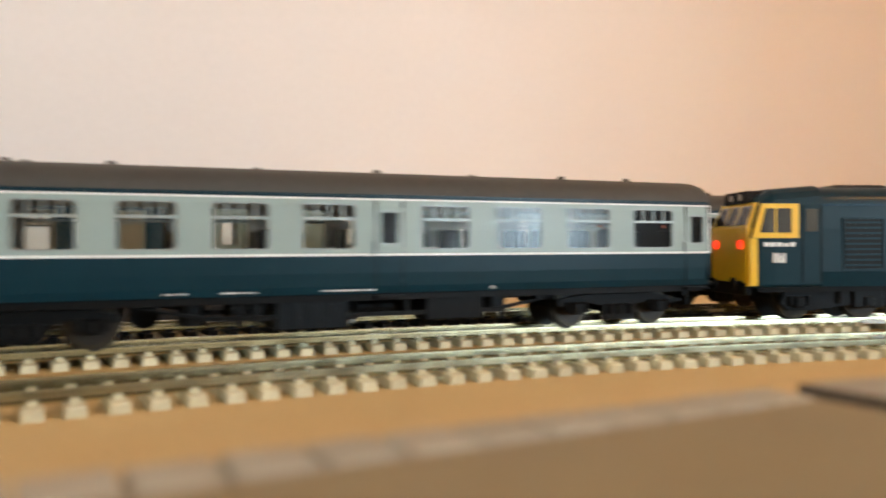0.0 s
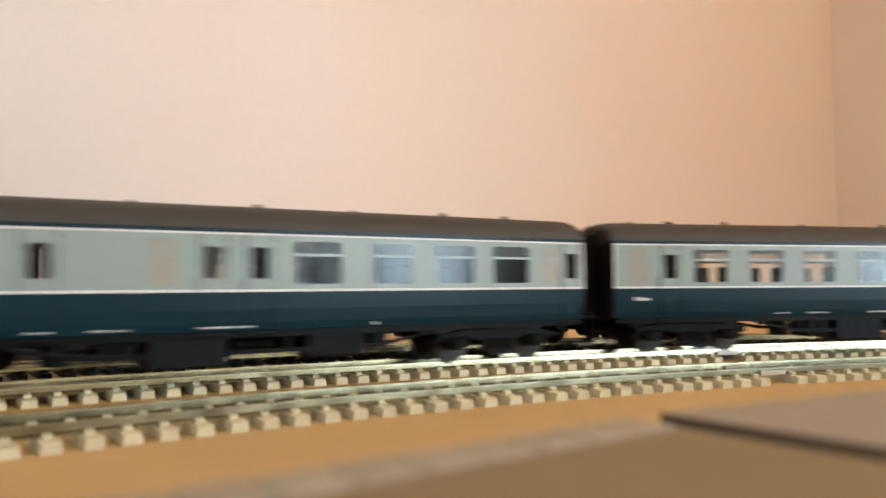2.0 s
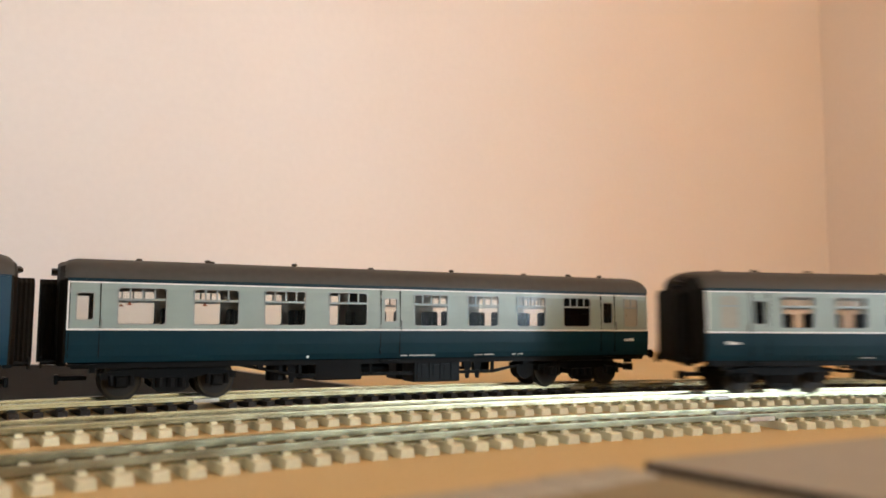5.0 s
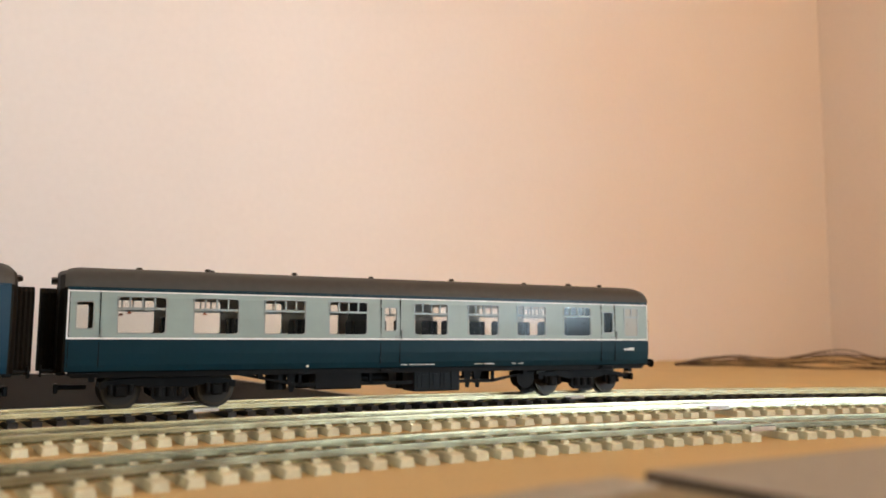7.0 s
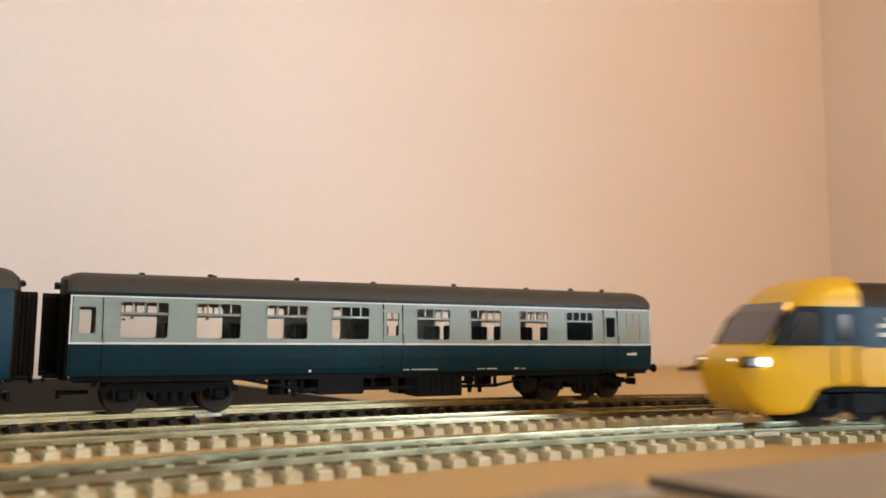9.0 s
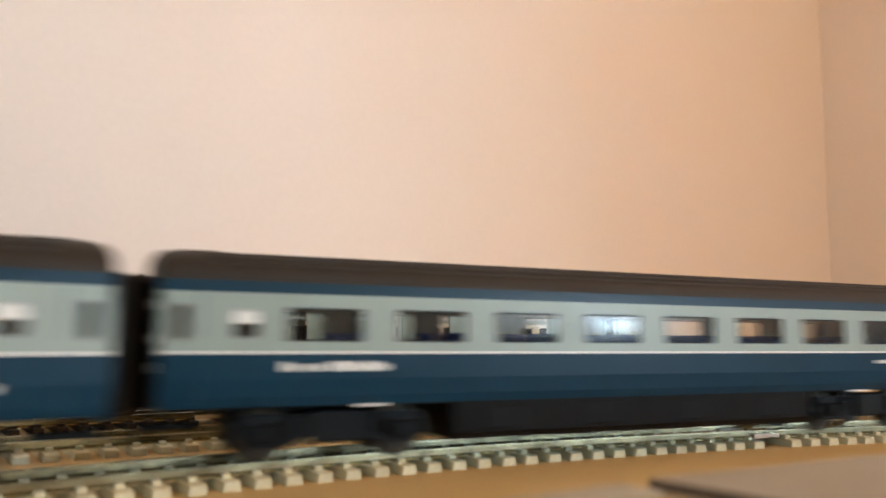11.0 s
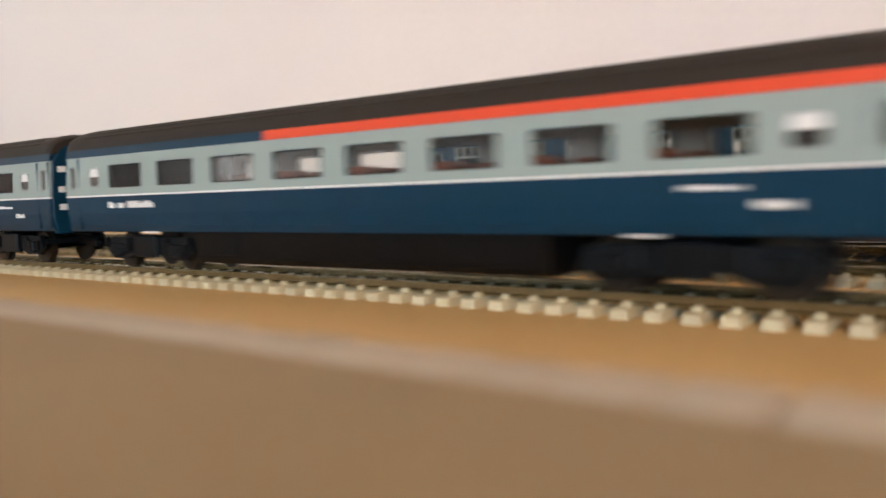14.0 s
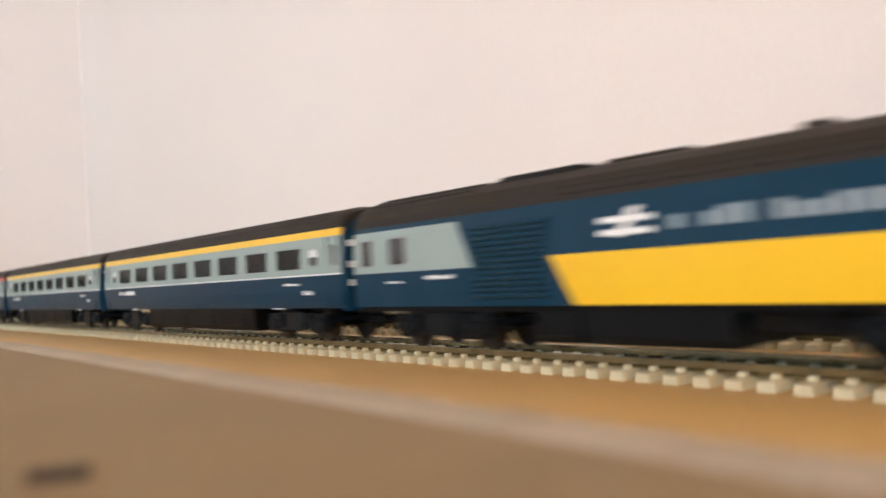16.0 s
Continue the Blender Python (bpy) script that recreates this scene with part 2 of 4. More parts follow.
def side_wall(sign, x0, x1, prof, bands, wins, thick=0.9):
    """One side of a vehicle with its openings cut through. prof: (z, half width); bands: (z0, z1, material); wins: (x0, x1, z0, z1)."""
    bm = bmesh.new()
    xs = sorted({x0, x1, *[w[0] for w in wins], *[w[1] for w in wins]})
    zs = sorted({*[p[0] for p in prof], *[b[0] for b in bands], *[b[1] for b in bands], *[w[2] for w in wins], *[w[3] for w in wins]})
    known = {}

    def v(i, j, inner):
        if (i, j, inner) not in known:
            known[i, j, inner] = bm.verts.new((xs[i], sign * (side_of(zs[j], prof) - (thick if inner else 0)), zs[j]))
        return known[i, j, inner]

    def solid(i, j):
        if not (0 <= i < len(xs) - 1 and 0 <= j < len(zs) - 1):
            return False
        cx, cz = (xs[i] + xs[i + 1]) / 2, (zs[j] + zs[j + 1]) / 2
        return not any(w[0] < cx < w[1] and w[2] < cz < w[3] for w in wins)

    for i in range(len(xs) - 1):
        for j in range(len(zs) - 1):
            if not solid(i, j):
                continue
            cz = (zs[j] + zs[j + 1]) / 2
            mi = next((b[2] for b in bands if b[0] <= cz <= b[1]), 0)
            bm.faces.new((v(i, j, 0), v(i + 1, j, 0), v(i + 1, j + 1, 0), v(i, j + 1, 0))).material_index = mi
            bm.faces.new((v(i, j, 1), v(i, j + 1, 1), v(i + 1, j + 1, 1), v(i + 1, j, 1))).material_index = 3
            for di, dj, a, b in ((-1, 0, (i, j), (i, j + 1)), (1, 0, (i + 1, j), (i + 1, j + 1)), (0, -1, (i, j), (i + 1, j)), (0, 1, (i, j + 1), (i + 1, j + 1))):
                if not solid(i + di, j + dj):
                    bm.faces.new((v(*a, 0), v(*b, 0), v(*b, 1), v(*a, 1))).material_index = mi
    return bm


def roof_shell(bm, x0, x1, half, z0, top, drop=2.0, n=14, flat=0.62, mi=0, run=9.0):
    """An arched roof, domed down at both ends over the last run millimetres."""
    def ring(x, s, dz):
        r = []
        for i in range(n + 1):
            a = math.pi * i / n
            c, w = math.cos(a), math.sin(a)
            r.append((x, -half * s * math.copysign(abs(c) ** flat, c), z0 + (top - z0 - dz) * abs(w) ** 0.9))
        return r
    rings = [ring(x0, 0.97, drop), ring(x0 + run * 0.22, 0.99, drop * 0.45), ring(x0 + run * 0.66, 1, drop * 0.1), ring(x0 + run, 1, 0),
             ring(x1 - run, 1, 0), ring(x1 - run * 0.66, 1, drop * 0.1), ring(x1 - run * 0.22, 0.99, drop * 0.45), ring(x1, 0.97, drop)]
    return loft(bm, rings, mi)


# ---------------------------------------------------------------- the way of the tracks
LEFT = -1050.0


class Track:
    """An oval: straight at y, a right arc from x0 and a left arc from LEFT; s is millimetres from x = 0 along it."""

    def __init__(self, y, x0, r):
        self.y, self.x0, self.r = y, x0, r
        self.arc = math.pi * r
        self.total = 2 * (x0 - LEFT) + 2 * self.arc

    def at(self, s, side=0.0):
        y, x0, r = self.y, self.x0, self.r
        s = (s - LEFT) % self.total + LEFT
        if s <= x0:
            x, yy, h = s, y, 0.0
        elif s <= x0 + self.arc:
            a = (s - x0) / r
            x, yy, h = x0 + r * math.sin(a), y - r + r * math.cos(a), -a
        elif s <= x0 + self.arc + (x0 - LEFT):
            x, yy, h = x0 - (s - x0 - self.arc), y - 2 * r, -math.pi
        else:
            a = (s - x0 - self.arc - (x0 - LEFT)) / r
            x, yy, h = LEFT - r * math.sin(a), y - r - r * math.cos(a), -math.pi - a
        return x - side * math.sin(h), yy + side * math.cos(h), h


TRACK_A = Track(0.0, 33.0, 702.0)
TRACK_B = Track(66.3, 5.0, 900.0)
TRACK_C = Track(129.5, 33.0, 820.0)

# ---------------------------------------------------------------- the room and the layout
BOARD_Z = -5.0


def structure(name, bm, material, label, category):
    return tagged(part(name, bm, material), label=label, category=category, kind="structure")


structure("floor", box(bmesh.new(), -2290, 1860, -4700, 550, -860, -840), FLOORING, "brown carpeted floor under the layout table", "floor")
# out of view; beige rather than white, to hold back bounced daylight
structure("ceiling", box(bmesh.new(), -2290, 1860, -4700, 550, 1560, 1580), CEILING, "unseen beige ceiling of the room, toned down to cut bounced daylight", "ceiling")
structure("wall_north", box(bmesh.new(), -2190, 1250, 450, 550, -840, 1560), WALLPAINT, "smooth pale peach painted wall behind the tracks", "wall")
structure("wall_west", box(bmesh.new(), -2290, -2190, -4600, 550, -840, 1560), WALLPAINT, "smooth pale peach painted side wall", "wall")
# never in view; its dark warm colour is chosen to warm the bounced light
structure("wall_south", box(bmesh.new(), -2190, 1250, -4700, -4600, -840, 1560), WARM_BOUNCE, "unseen wall behind the viewer, coloured warm to tint the bounced light", "wall")
# the reveal's depth is made up, to keep daylight off the right end
wb = bmesh.new()
for a in ((-4600, -4400, -840, 1560), (-1800, 550, -840, 1560), (-4400, -1800, -840, -200), (-4400, -1800, 1300, 1560)):
    box(wb, 1250, 1850, a[0], a[1], a[2], a[3])
# unseen panel added behind the opening to narrow the daylight
box(wb, 1853, 1900, -3190, -1700, -840, 1560)
structure("wall_east", wb, WALLPAINT, "smooth peach painted wall, its unseen deep window reveal added to block daylight", "wall")

structure("baseboard", box(bmesh.new(), -2185, 1245, -1760, 445, BOARD_Z - 18, BOARD_Z, 1.0), BOARD, "tan fibreboard layout baseboard", "baseboard")

# platform with its coping slabs
PLAT_Z = 10.0
platform = tagged(new("platform"), label="grey card station platform with pale coping slabs", category="platform")
part("platform_deck", box(bmesh.new(), -620, 77.5, -420, -122.5, BOARD_Z, PLAT_Z, 0.4), PLATFORM, platform)
cop = bmesh.new()
box(cop, -3.48, 3.48, -3.7, 3.7, -14.9, 0.15, 0.3)
first = part("coping_slab", cop, COPING, platform)
first.matrix_basis = mmpose(73.8, -118.6, PLAT_Z)
for i in range(1, 94):
    again(first, mmpose(73.8 - 7.45 * i, -118.6 + random.uniform(-0.12, 0.12), PLAT_Z + random.uniform(-0.1, 0.1), 0, 0, random.uniform(-0.6, 0.6)))

# the loose slab that lies against the platform's end
slab_ob = tagged(new("card_slab"), label="loose grey-brown card slab beside the platform, its sides coloured dark for shade", category="card slab")
bm = bmesh.new()
pts = [(80, -117.5), (420, -167), (420, -480), (78, -480)]
vs0, vs1 = [bm.verts.new((x, y, BOARD_Z)) for x, y in pts], [bm.verts.new((x, y, PLAT_Z + 0.8)) for x, y in pts]
bm.faces.new(vs0), bm.faces.new(vs1)
# the side faces are darker than the top: their shade, put into the colour
for i in range(4):
    bm.faces.new((vs0[i], vs0[(i + 1) % 4], vs1[(i + 1) % 4], vs1[i])).material_index = 1
part("slab_top", bm, [PLATE, PLATE_SHADE], slab_ob)
scrap = tagged(part("scrap", box(bmesh.new(), -2.2, 2.2, -0.8, 0.8, 0, 0.9, 0.25), DARKBIT), label="small dark scrap lying on the platform deck", category="scrap")
scrap.matrix_basis = mmpose(-64.2, -152.8, PLAT_Z, 0, 0, 60)

# black underlay behind the rear track, with a pale edge
under = tagged(part("underlay_sheet", box(bmesh.new(), -320, 202, 147.5, 444, BOARD_Z, BOARD_Z + 2.2, 0.3), UNDERLAY), label="black foam underlay sheet with a pale edge behind the tracks", category="underlay")
part("pale_edge", box(bmesh.new(), 202, 205, 147.5, 444, BOARD_Z, BOARD_Z + 2.6, 0.3), PALE_EDGE, under)

# ---------------------------------------------------------------- tracks
RAIL_PROFILE = ((-1.3, -2.6), (1.3, -2.6), (1.3, -2.25), (0.50, -1.8), (0.43, -0.9), (0.84, -0.72), (0.785, -0.1), (0.6, 0.0), (-0.6, 0.0), (-0.785, -0.1), (-0.84, -0.72), (-0.43, -0.9), (-0.50, -1.8), (-1.3, -2.25))


def rail(track, side, s0, s1, step=12.0):
    bm = bmesh.new()
    rings, n = [], max(2, int((s1 - s0) / step))
    for i in range(n + 1):
        s = s0 + (s1 - s0) * i / n
        rings.append([(*track.at(s, side + u)[:2], w) for u, w in RAIL_PROFILE])
    return loft(bm, rings)


def concrete_sleeper():
    """A sleeper along y: trapezoid, waisted in the middle, with rail fastenings."""
    bm = bmesh.new()
    rings = []
    for y, w, z in ((-15, 1.75, -3.0), (-14.2, 1.95, -2.75), (-6.5, 1.95, -2.75), (-4.5, 1.7, -3.3), (4.5, 1.7, -3.3), (6.5, 1.95, -2.75), (14.2, 1.95, -2.75), (15, 1.75, -3.0)):
        rings.append([(-w - 0.25, y, BOARD_Z), (-w, y, z), (w, y, z), (w + 0.25, y, BOARD_Z)])
    loft(bm, rings)
    for r in (-8.25, 8.25):
        for d in (-2.1, 2.1):
            box(bm, -1.0, 1.0, r + d - 0.8, r + d + 0.8, -2.85, -1.75, 0.2)
    return bm


def timber_sleeper():
    bm = bmesh.new()
    box(bm, -1.65, 1.65, -15, 15, BOARD_Z, -2.6, 0.15)
    for r in (-8.25, 8.25):
        for d in (-2.0, 2.0):
            box(bm, -1.3, 1.3, r + d - 0.8, r + d + 0.8, -2.65, -1.7, 0.2)
    return bm


PITCH = 7.6


def track_object(name, label, track, sleeper, material, near, far, gaps=()):
    top = tagged(new(name), label=label, category="model track", group="parallel model tracks")
    cuts = sorted({far[0], *[g for g in gaps], far[1]})
    for side in (-8.25, 8.25):
        for a, b in zip(cuts, cuts[1:]):
            part("rail", rail(track, side, a + 0.15, b - 0.15), RAIL, top)
        for g in gaps:
            j = bmesh.new()
            x, y, h = track.at(g, side)
            box(j, -5, 5, -1.75, -0.6, -2.45, -0.95, 0.1), box(j, -5, 5, 0.6, 1.75, -2.45, -0.95, 0.1)
            part("rail_joiner", j, JOINER, top, "bright metal rail joiner").matrix_basis = mmpose(x, y, 0, 0, 0, math.degrees(h))
    one = part("sleeper", sleeper(), material, top)
    me, placed = one.data, False
    count = int((far[1] - far[0]) / PITCH)
    rest = []
    for i in range(count):
        s = far[0] + (i + 0.5) * PITCH
        if any(abs(s - g) < 4 for g in gaps):
            continue
        x, y, h = track.at(s)
        m = mmpose(x, y, 0, 0, 0, math.degrees(h) + random.uniform(-0.7, 0.7))
        if near[0] <= s <= near[1]:
            if placed:
                again(one, m, top)
            else:
                one.matrix_basis, placed = m, True
        else:
            rest.append(m)
    # the sleepers further off, in one mesh
    vs, fs = [], []
    co, polys = [v.co.copy() for v in me.vertices], [list(p.vertices) for p in me.polygons]
    for m in rest:
        k = len(vs)
        vs.extend([tuple(m @ c) for c in co])
        fs.extend([[k + i for i in p] for p in polys])
    if rest:
        far_me = bpy.data.meshes.new("sleeper_strip")
        far_me.from_pydata(vs, [], fs)
        far_me.materials.append(material)
        o = new("sleeper_strip", far_me)
        o.parent = top
        tagged(o, kind="stuff")
    return top


track_object("track", "front model track with cream concrete sleepers and silver rails", TRACK_A, concrete_sleeper, CONCRETE, (-420, 700), (-1700, 2100), (242, -900, 1200))
track_object("track", "middle model track with cream concrete sleepers and silver rails", TRACK_B, concrete_sleeper, CONCRETE, (-100, 900), (-1700, 2300), (296, -800, 1300))
track_object("track", "rear model track with dark brown plastic sleepers", TRACK_C, timber_sleeper, TIMBER, (-150, 775), (-1000, 780), (112, 285, -700))

# ---------------------------------------------------------------- rolling stock


def wheel_mesh(r=6.6):
    bm = bmesh.new()
    cyl(bm, (0, 0, 0), "y", r, 2.0, 24, 1)
    cyl(bm, (0, 0.9, 0), "y", r + 0.9, 0.5, 24)
    cyl(bm, (0, -1.05, 0), "y", r * 0.84, 0.3, 20)
    cyl(bm, (0, -1.3, 0), "y", 1.6, 0.6, 10)
    return bm


def bogie(parent, x, base, style, wheel_r=6.6):
    """A two-axle or three-axle bogie under a vehicle: frame with axleboxes and springs, and its wheels."""
    axles = [-base / 2, base / 2] if style != "co" else [-base / 2, 0, base / 2]
    bm = bmesh.new()
    e = base / 2 + 7
    for s in (-1, 1):
        y0, y1 = sorted((s * 11.6, s * 13.2))
        if style == "mk1":
            slab(bm, [(-e, 7.2), (-e, 9.6), (-base / 2 + 4, 11.2), (base / 2 - 4, 11.2), (e, 9.6), (e, 7.2), (base / 2 + 3, 7.8), (base / 2 - 6, 8.2), (7, 7.2), (-7, 7.2), (-base / 2 + 6, 8.2), (-base / 2 - 3, 7.8)], y0, y1)
            slab(bm, [(-6.5, 4.2), (-6.5, 7.4), (6.5, 7.4), (6.5, 4.2), (4.5, 2.6), (-4.5, 2.6)], *sorted((s * 11.8, s * 14.2)))
            for k in (-4, 0, 4):
                cyl(bm, (k, s * 14.0, 6.0), "z", 1.5, 3.4, 8)
        else:
            slab(bm, [(-e, 6.0), (-e + 2, 10.6), (-7, 10.6), (-4, 9.4), (4, 9.4), (7, 10.6), (e - 2, 10.6), (e, 6.0), (e - 3, 3.4), (base / 2 - 5, 3.2), (7, 5.2), (-7, 5.2), (-base / 2 + 5, 3.2), (-e + 3, 3.4)], y0, y1)
            box(bm, -6, 6, *sorted((s * 12.0, s * 14.6)), 4.0, 11.6, 0.5)
            for k in (-11, 11):
                cyl(bm, (k, s * 13.6, 8.2), "z", 1.2, 4.5, 8)
        for a in axles:
            box(bm, a - 2.2, a + 2.2, *sorted((s * 12.0, s * 15.0)), 4.4, 8.6, 0.5)
            cyl(bm, (a, s * 15.1, 6.5), "y", 1.5, 0.8, 10)
            for k in (-3.4, 3.4):
                cyl(bm, (a + k, s * 13.6, 7.0), "z", 1.0, 3.6, 8)
    box(bm, -5, 5, -11.5, 11.5, 5.0, 9.0, 0.4)
    for a in (-e + 1, e - 1):
        box(bm, a - 1, a + 1, -11.5, 11.5, 7.2, 9.2)
    for a in axles:
        cyl(bm, (a, 0, wheel_r), "y", 1.1, 16, 8)
    fr = part("bogie", bm, FRAMEBLACK if style != "mk1" else BLACK, parent)
    fr.matrix_basis = mmpose(x, 0, 0)
    w = None
    for a in axles:
        for s in (-1, 1):
            m = mmpose(a, s * 8.3, wheel_r, 0, 0, 0 if s < 0 else 180)
            if w is None:
                w = part("wheel", wheel_mesh(wheel_r), [WHEEL, TYRE], fr)
                w.matrix_basis = m
            else:
                again(w, m, fr)
    return fr


def pane_mesh(x0, x1, z0, z1, y):
    return box(bmesh.new(), x0, x1, y - 0.12, y + 0.12, z0, z1)


def bars(bm, x0, x1, z0, z1, y, n, seed):
    """Writing too small to read: short plain bars."""
    r = random.Random(seed)
    w = (x1 - x0) / n
    for i in range(n):
        if r.random() < 0.06:
            continue
        box(bm, x0 + i * w, x0 + (i + 0.8) * w, *sorted((y, y * 1.006)), z0, z1 - (z1 - z0) * r.choice((0, 0, 0.25)))
    return bm


MK1_PROF = [(13.8, 17.4), (16, 17.9), (20, 18.3), (25.5, 18.5), (33, 18.45), (40, 18.1), (43.2, 17.7)]
MK1_BANDS = [(13.8, 25.1, 0), (25.1, 25.8, 2), (25.8, 41.9, 1), (41.9, 42.4, 2), (42.4, 43.2, 0)]
MK1_TSO = dict(big=[(-112.7, -95.8), (-86.3, -69.4), (-59.8, -43.1), (-33.8, -17.2), (3.6, 19.8), (29.2, 45.0), (54.2, 69.8), (79.5, 95.0)], small=[(114.6, 123.0)], doors=[(-128.2, -118.3), (-11.3, -2.7), (101.0, 109.0)])
MK1_BSK = dict(big=[(-30.4, -14.4), (-56, -40), (-80, -64), (-103.5, -87.5), (66.9, 76.3)], small=[(-117.5, -109.5), (20, 28)], doors=[(93.5, 102.5), (50.5, 59.5), (6, 14), (-8, 0.4), (-127.2, -119)])


def mk1(label, plan, lower=None, upper=None, group=""):
    """A main-line coach of the 1950s pattern in blue and grey, 258 mm over the body."""
    lower, upper = lower or BLUE, upper or GREY
    top = tagged(new("passenger_coach"), label=label, category="model coach", group=group)
    zb, zt = 27.0, 40.6
    doorw = [((a + b) / 2 - 3.0, (a + b) / 2 + 3.0) for a, b in plan["doors"]]
    wins = [(a, b, zb, zt) for a, b in plan["big"] + plan["small"]] + [(a, b, 28.6, 38.6) for a, b in doorw]
    L = 129.0
    for s in (-1, 1):
        bands = MK1_BANDS
        sd = part("side", side_wall(s, -L, L, MK1_PROF, bands, wins), [lower, upper, WHITE if upper is GREY else lower, INTERIOR], top)
        if upper is GREY:
            for x in (-L, L - 0.6):
                e = bmesh.new()
                slab(e, [(x, 25.1), (x + 0.6, 25.1), (x + 0.6, 42.4), (x, 42.4)], s * 18.15, s * 18.58)
                part("end_lining", e, WHITE, sd, "white upright lining")
        for a, b, z0, z1 in wins:
            y = s * (side_of((z0 + z1) / 2, MK1_PROF) - 0.35)
            ya, yb = s * (side_of(34, MK1_PROF) + 0.12), s * (side_of(34, MK1_PROF) - 0.9)
            wf = bmesh.new()
            frame_ring(wf, a + 0.35, b - 0.35, z0 + 0.35, z1 - 0.35, 0.45, 1.1 if b - a > 7 else 0.7, ya, yb)
            if b - a > 7:
                zc = z1 - 4.4
                box(wf, a + 0.3, b - 0.3, *sorted((ya, ya - s * 0.6)), zc - 0.4, zc + 0.4)
                n = 4 if b - a > 10 else 2
                for k in range(1, n):
                    xx = a + (b - a) * k / n
                    box(wf, xx - 0.3, xx + 0.3, *sorted((ya, ya - s * 0.5)), zc, z1 - 0.2)
            fr = part("window", wf, ALU, sd)
            pn = part("pane", pane_mesh(a + 0.3, b - 0.3, z0 + 0.3, z1 - 0.3, y), DULL if not 7 < b - a < 9 else WHITEGLASS, fr)
            pn.visible_shadow = False
            if b - a > 10 and a < -80 and plan is MK1_TSO:
                tri = bmesh.new()
                slab(tri, [(a + 3.0, 34.2), (a + 5.0, 34.2), (a + 4.0, 35.4)], y + s * 0.14, y + s * 0.26)
                part("window_sticker", tri, SEATRED, fr, "small dark red triangular sticker")
        for a, b in plan["doors"]:
            d = bmesh.new()
            for x in (a, b):
                for z0, z1 in ((15.5, 25.0), (25.9, 41.8)):
                    yy = side_of((z0 + z1) / 2, MK1_PROF)
                    box(d, x - 0.14, x + 0.14, *sorted((s * (yy - 0.4), s * (yy + 0.14))), z0, z1)
            part("door_seam", d, BLACK, sd)
            part("grab_rail", box(bmesh.new(), b + 0.5, b + 0.9, *sorted((s * 18.4, s * 19.3)), 25.6, 29.4), ALU, sd)
            part("door_handle", box(bmesh.new(), b - 2.2, b + 0.2, *sorted((s * 18.4, s * 19.0)), 26.2, 26.8), ALU, sd)
            for z in (17, 26.5, 38.5):
                part("door_hinge", box(bmesh.new(), a - 0.3, a + 0.3, *sorted((s * 18.0, s * 18.75)), z, z + 1.2), ALU if z > 25 else lower, sd)
            st = box(bmesh.new(), a, b, *sorted((s * 17.3, s * 18.9)), 12.4, 13.2)
            part("footboard", st, BLACK, sd)
        t = bmesh.new()
        if upper is GREY:
            bars(t, 114.5, 120.5, 20.4, 21.7, s * 18.42, 6, 3)
            bars(t, -2, 14, 14.65, 15.1, s * 17.78, 16, 4), bars(t, 33, 43, 14.65, 15.1, s * 17.78, 10, 5), bars(t, 52, 58, 14.65, 15.1, s * 17.78, 6, 6)
            cyl(t, (-42, s * 17.75, 14.8), "y", 0.55, 0.3, 10)
            tagged(part("lettering", t, WHITE, sd, "small white lettering"), kind="stuff")
        g = box(bmesh.new(), -L, L, *sorted((s * 17.5, s * 18.05)), 43.1, 43.6)
        part("gutter", g, lower, sd)
    # ends with gangways
    for s in (-1, 1):
        e = bmesh.new()
        rg = []
        for x, k in ((s * (L - 0.8), 1.0), (s * (L + 0.8), 0.97), (s * (L + 2.6), 0.8), (s * (L + 3.4), 0.52)):
            rg.append([(x, y * k, z - (z > 43) * (1 - k) * 3) for y, z in ((-17.4, 13.8), (-18.3, 20), (-18.4, 34), (-17.6, 43.2), (-12, 48.4), (0, 50.4), (12, 48.4), (17.6, 43.2), (18.4, 34), (18.3, 20), (17.4, 13.8))])
        loft(e, rg)
        for y in (-14.5, 14.5):
            box(e, *sorted((s * L, s * (L + 2.6))), y - 0.3, y + 0.3, 16, 42)
        end = part("coach_end", e, ENDBROWN, top)
        gw = bmesh.new()
        rg = []
        for k in range(9):
            q = 7.8 - 0.45 * (k % 2)
            rg.append([(s * (L + 3.0 + k * 0.75), y, z) for y, z in ((-q, 13.8), (-q, 41.5), (-q + 1.5, 43.2), (q - 1.5, 43.2), (q, 41.5), (q, 13.8))])
        loft(gw, rg)
        part("gangway", gw, ENDBROWN, end)
        for y in (-11.4, 11.4):
            b = bmesh.new()
            cyl(b, (s * (L + 4.0), y, 13.9), "x", 0.9, 6.5, 10), cyl(b, (s * (L + 7.4), y, 13.9), "x", 2.1, 0.7, 14)
            box(b, *sorted((s * (L - 0.5), s * (L + 2.4))), y - 1.4, y + 1.4, 12.4, 15.4, 0.3)
            part("buffer", b, BLACK, end)
        c = bmesh.new()
        box(c, *sorted((s * (L - 8), s * (L + 3))), -1.6, 1.6, 6.6, 8.2, 0.3), box(c, *sorted((s * (L + 1.5), s * (L + 3))), -3.4, 3.4, 5.4, 8.8, 0.3)
        part("coupling", c, BLACK, end)
        sh = bmesh.new()
        loft(sh, [[(s * (L + d), y * k, z * 1.0) for y, z in ((-6.4, 45.2), (-5.8, 46.6), (0, 47.6), (5.8, 46.6), (6.4, 45.2))] for d, k in ((0.2, 1), (5.4, 0.94))])
        part("gangway_hood", sh, ENDBROWN, end)
    rf = bmesh.new()
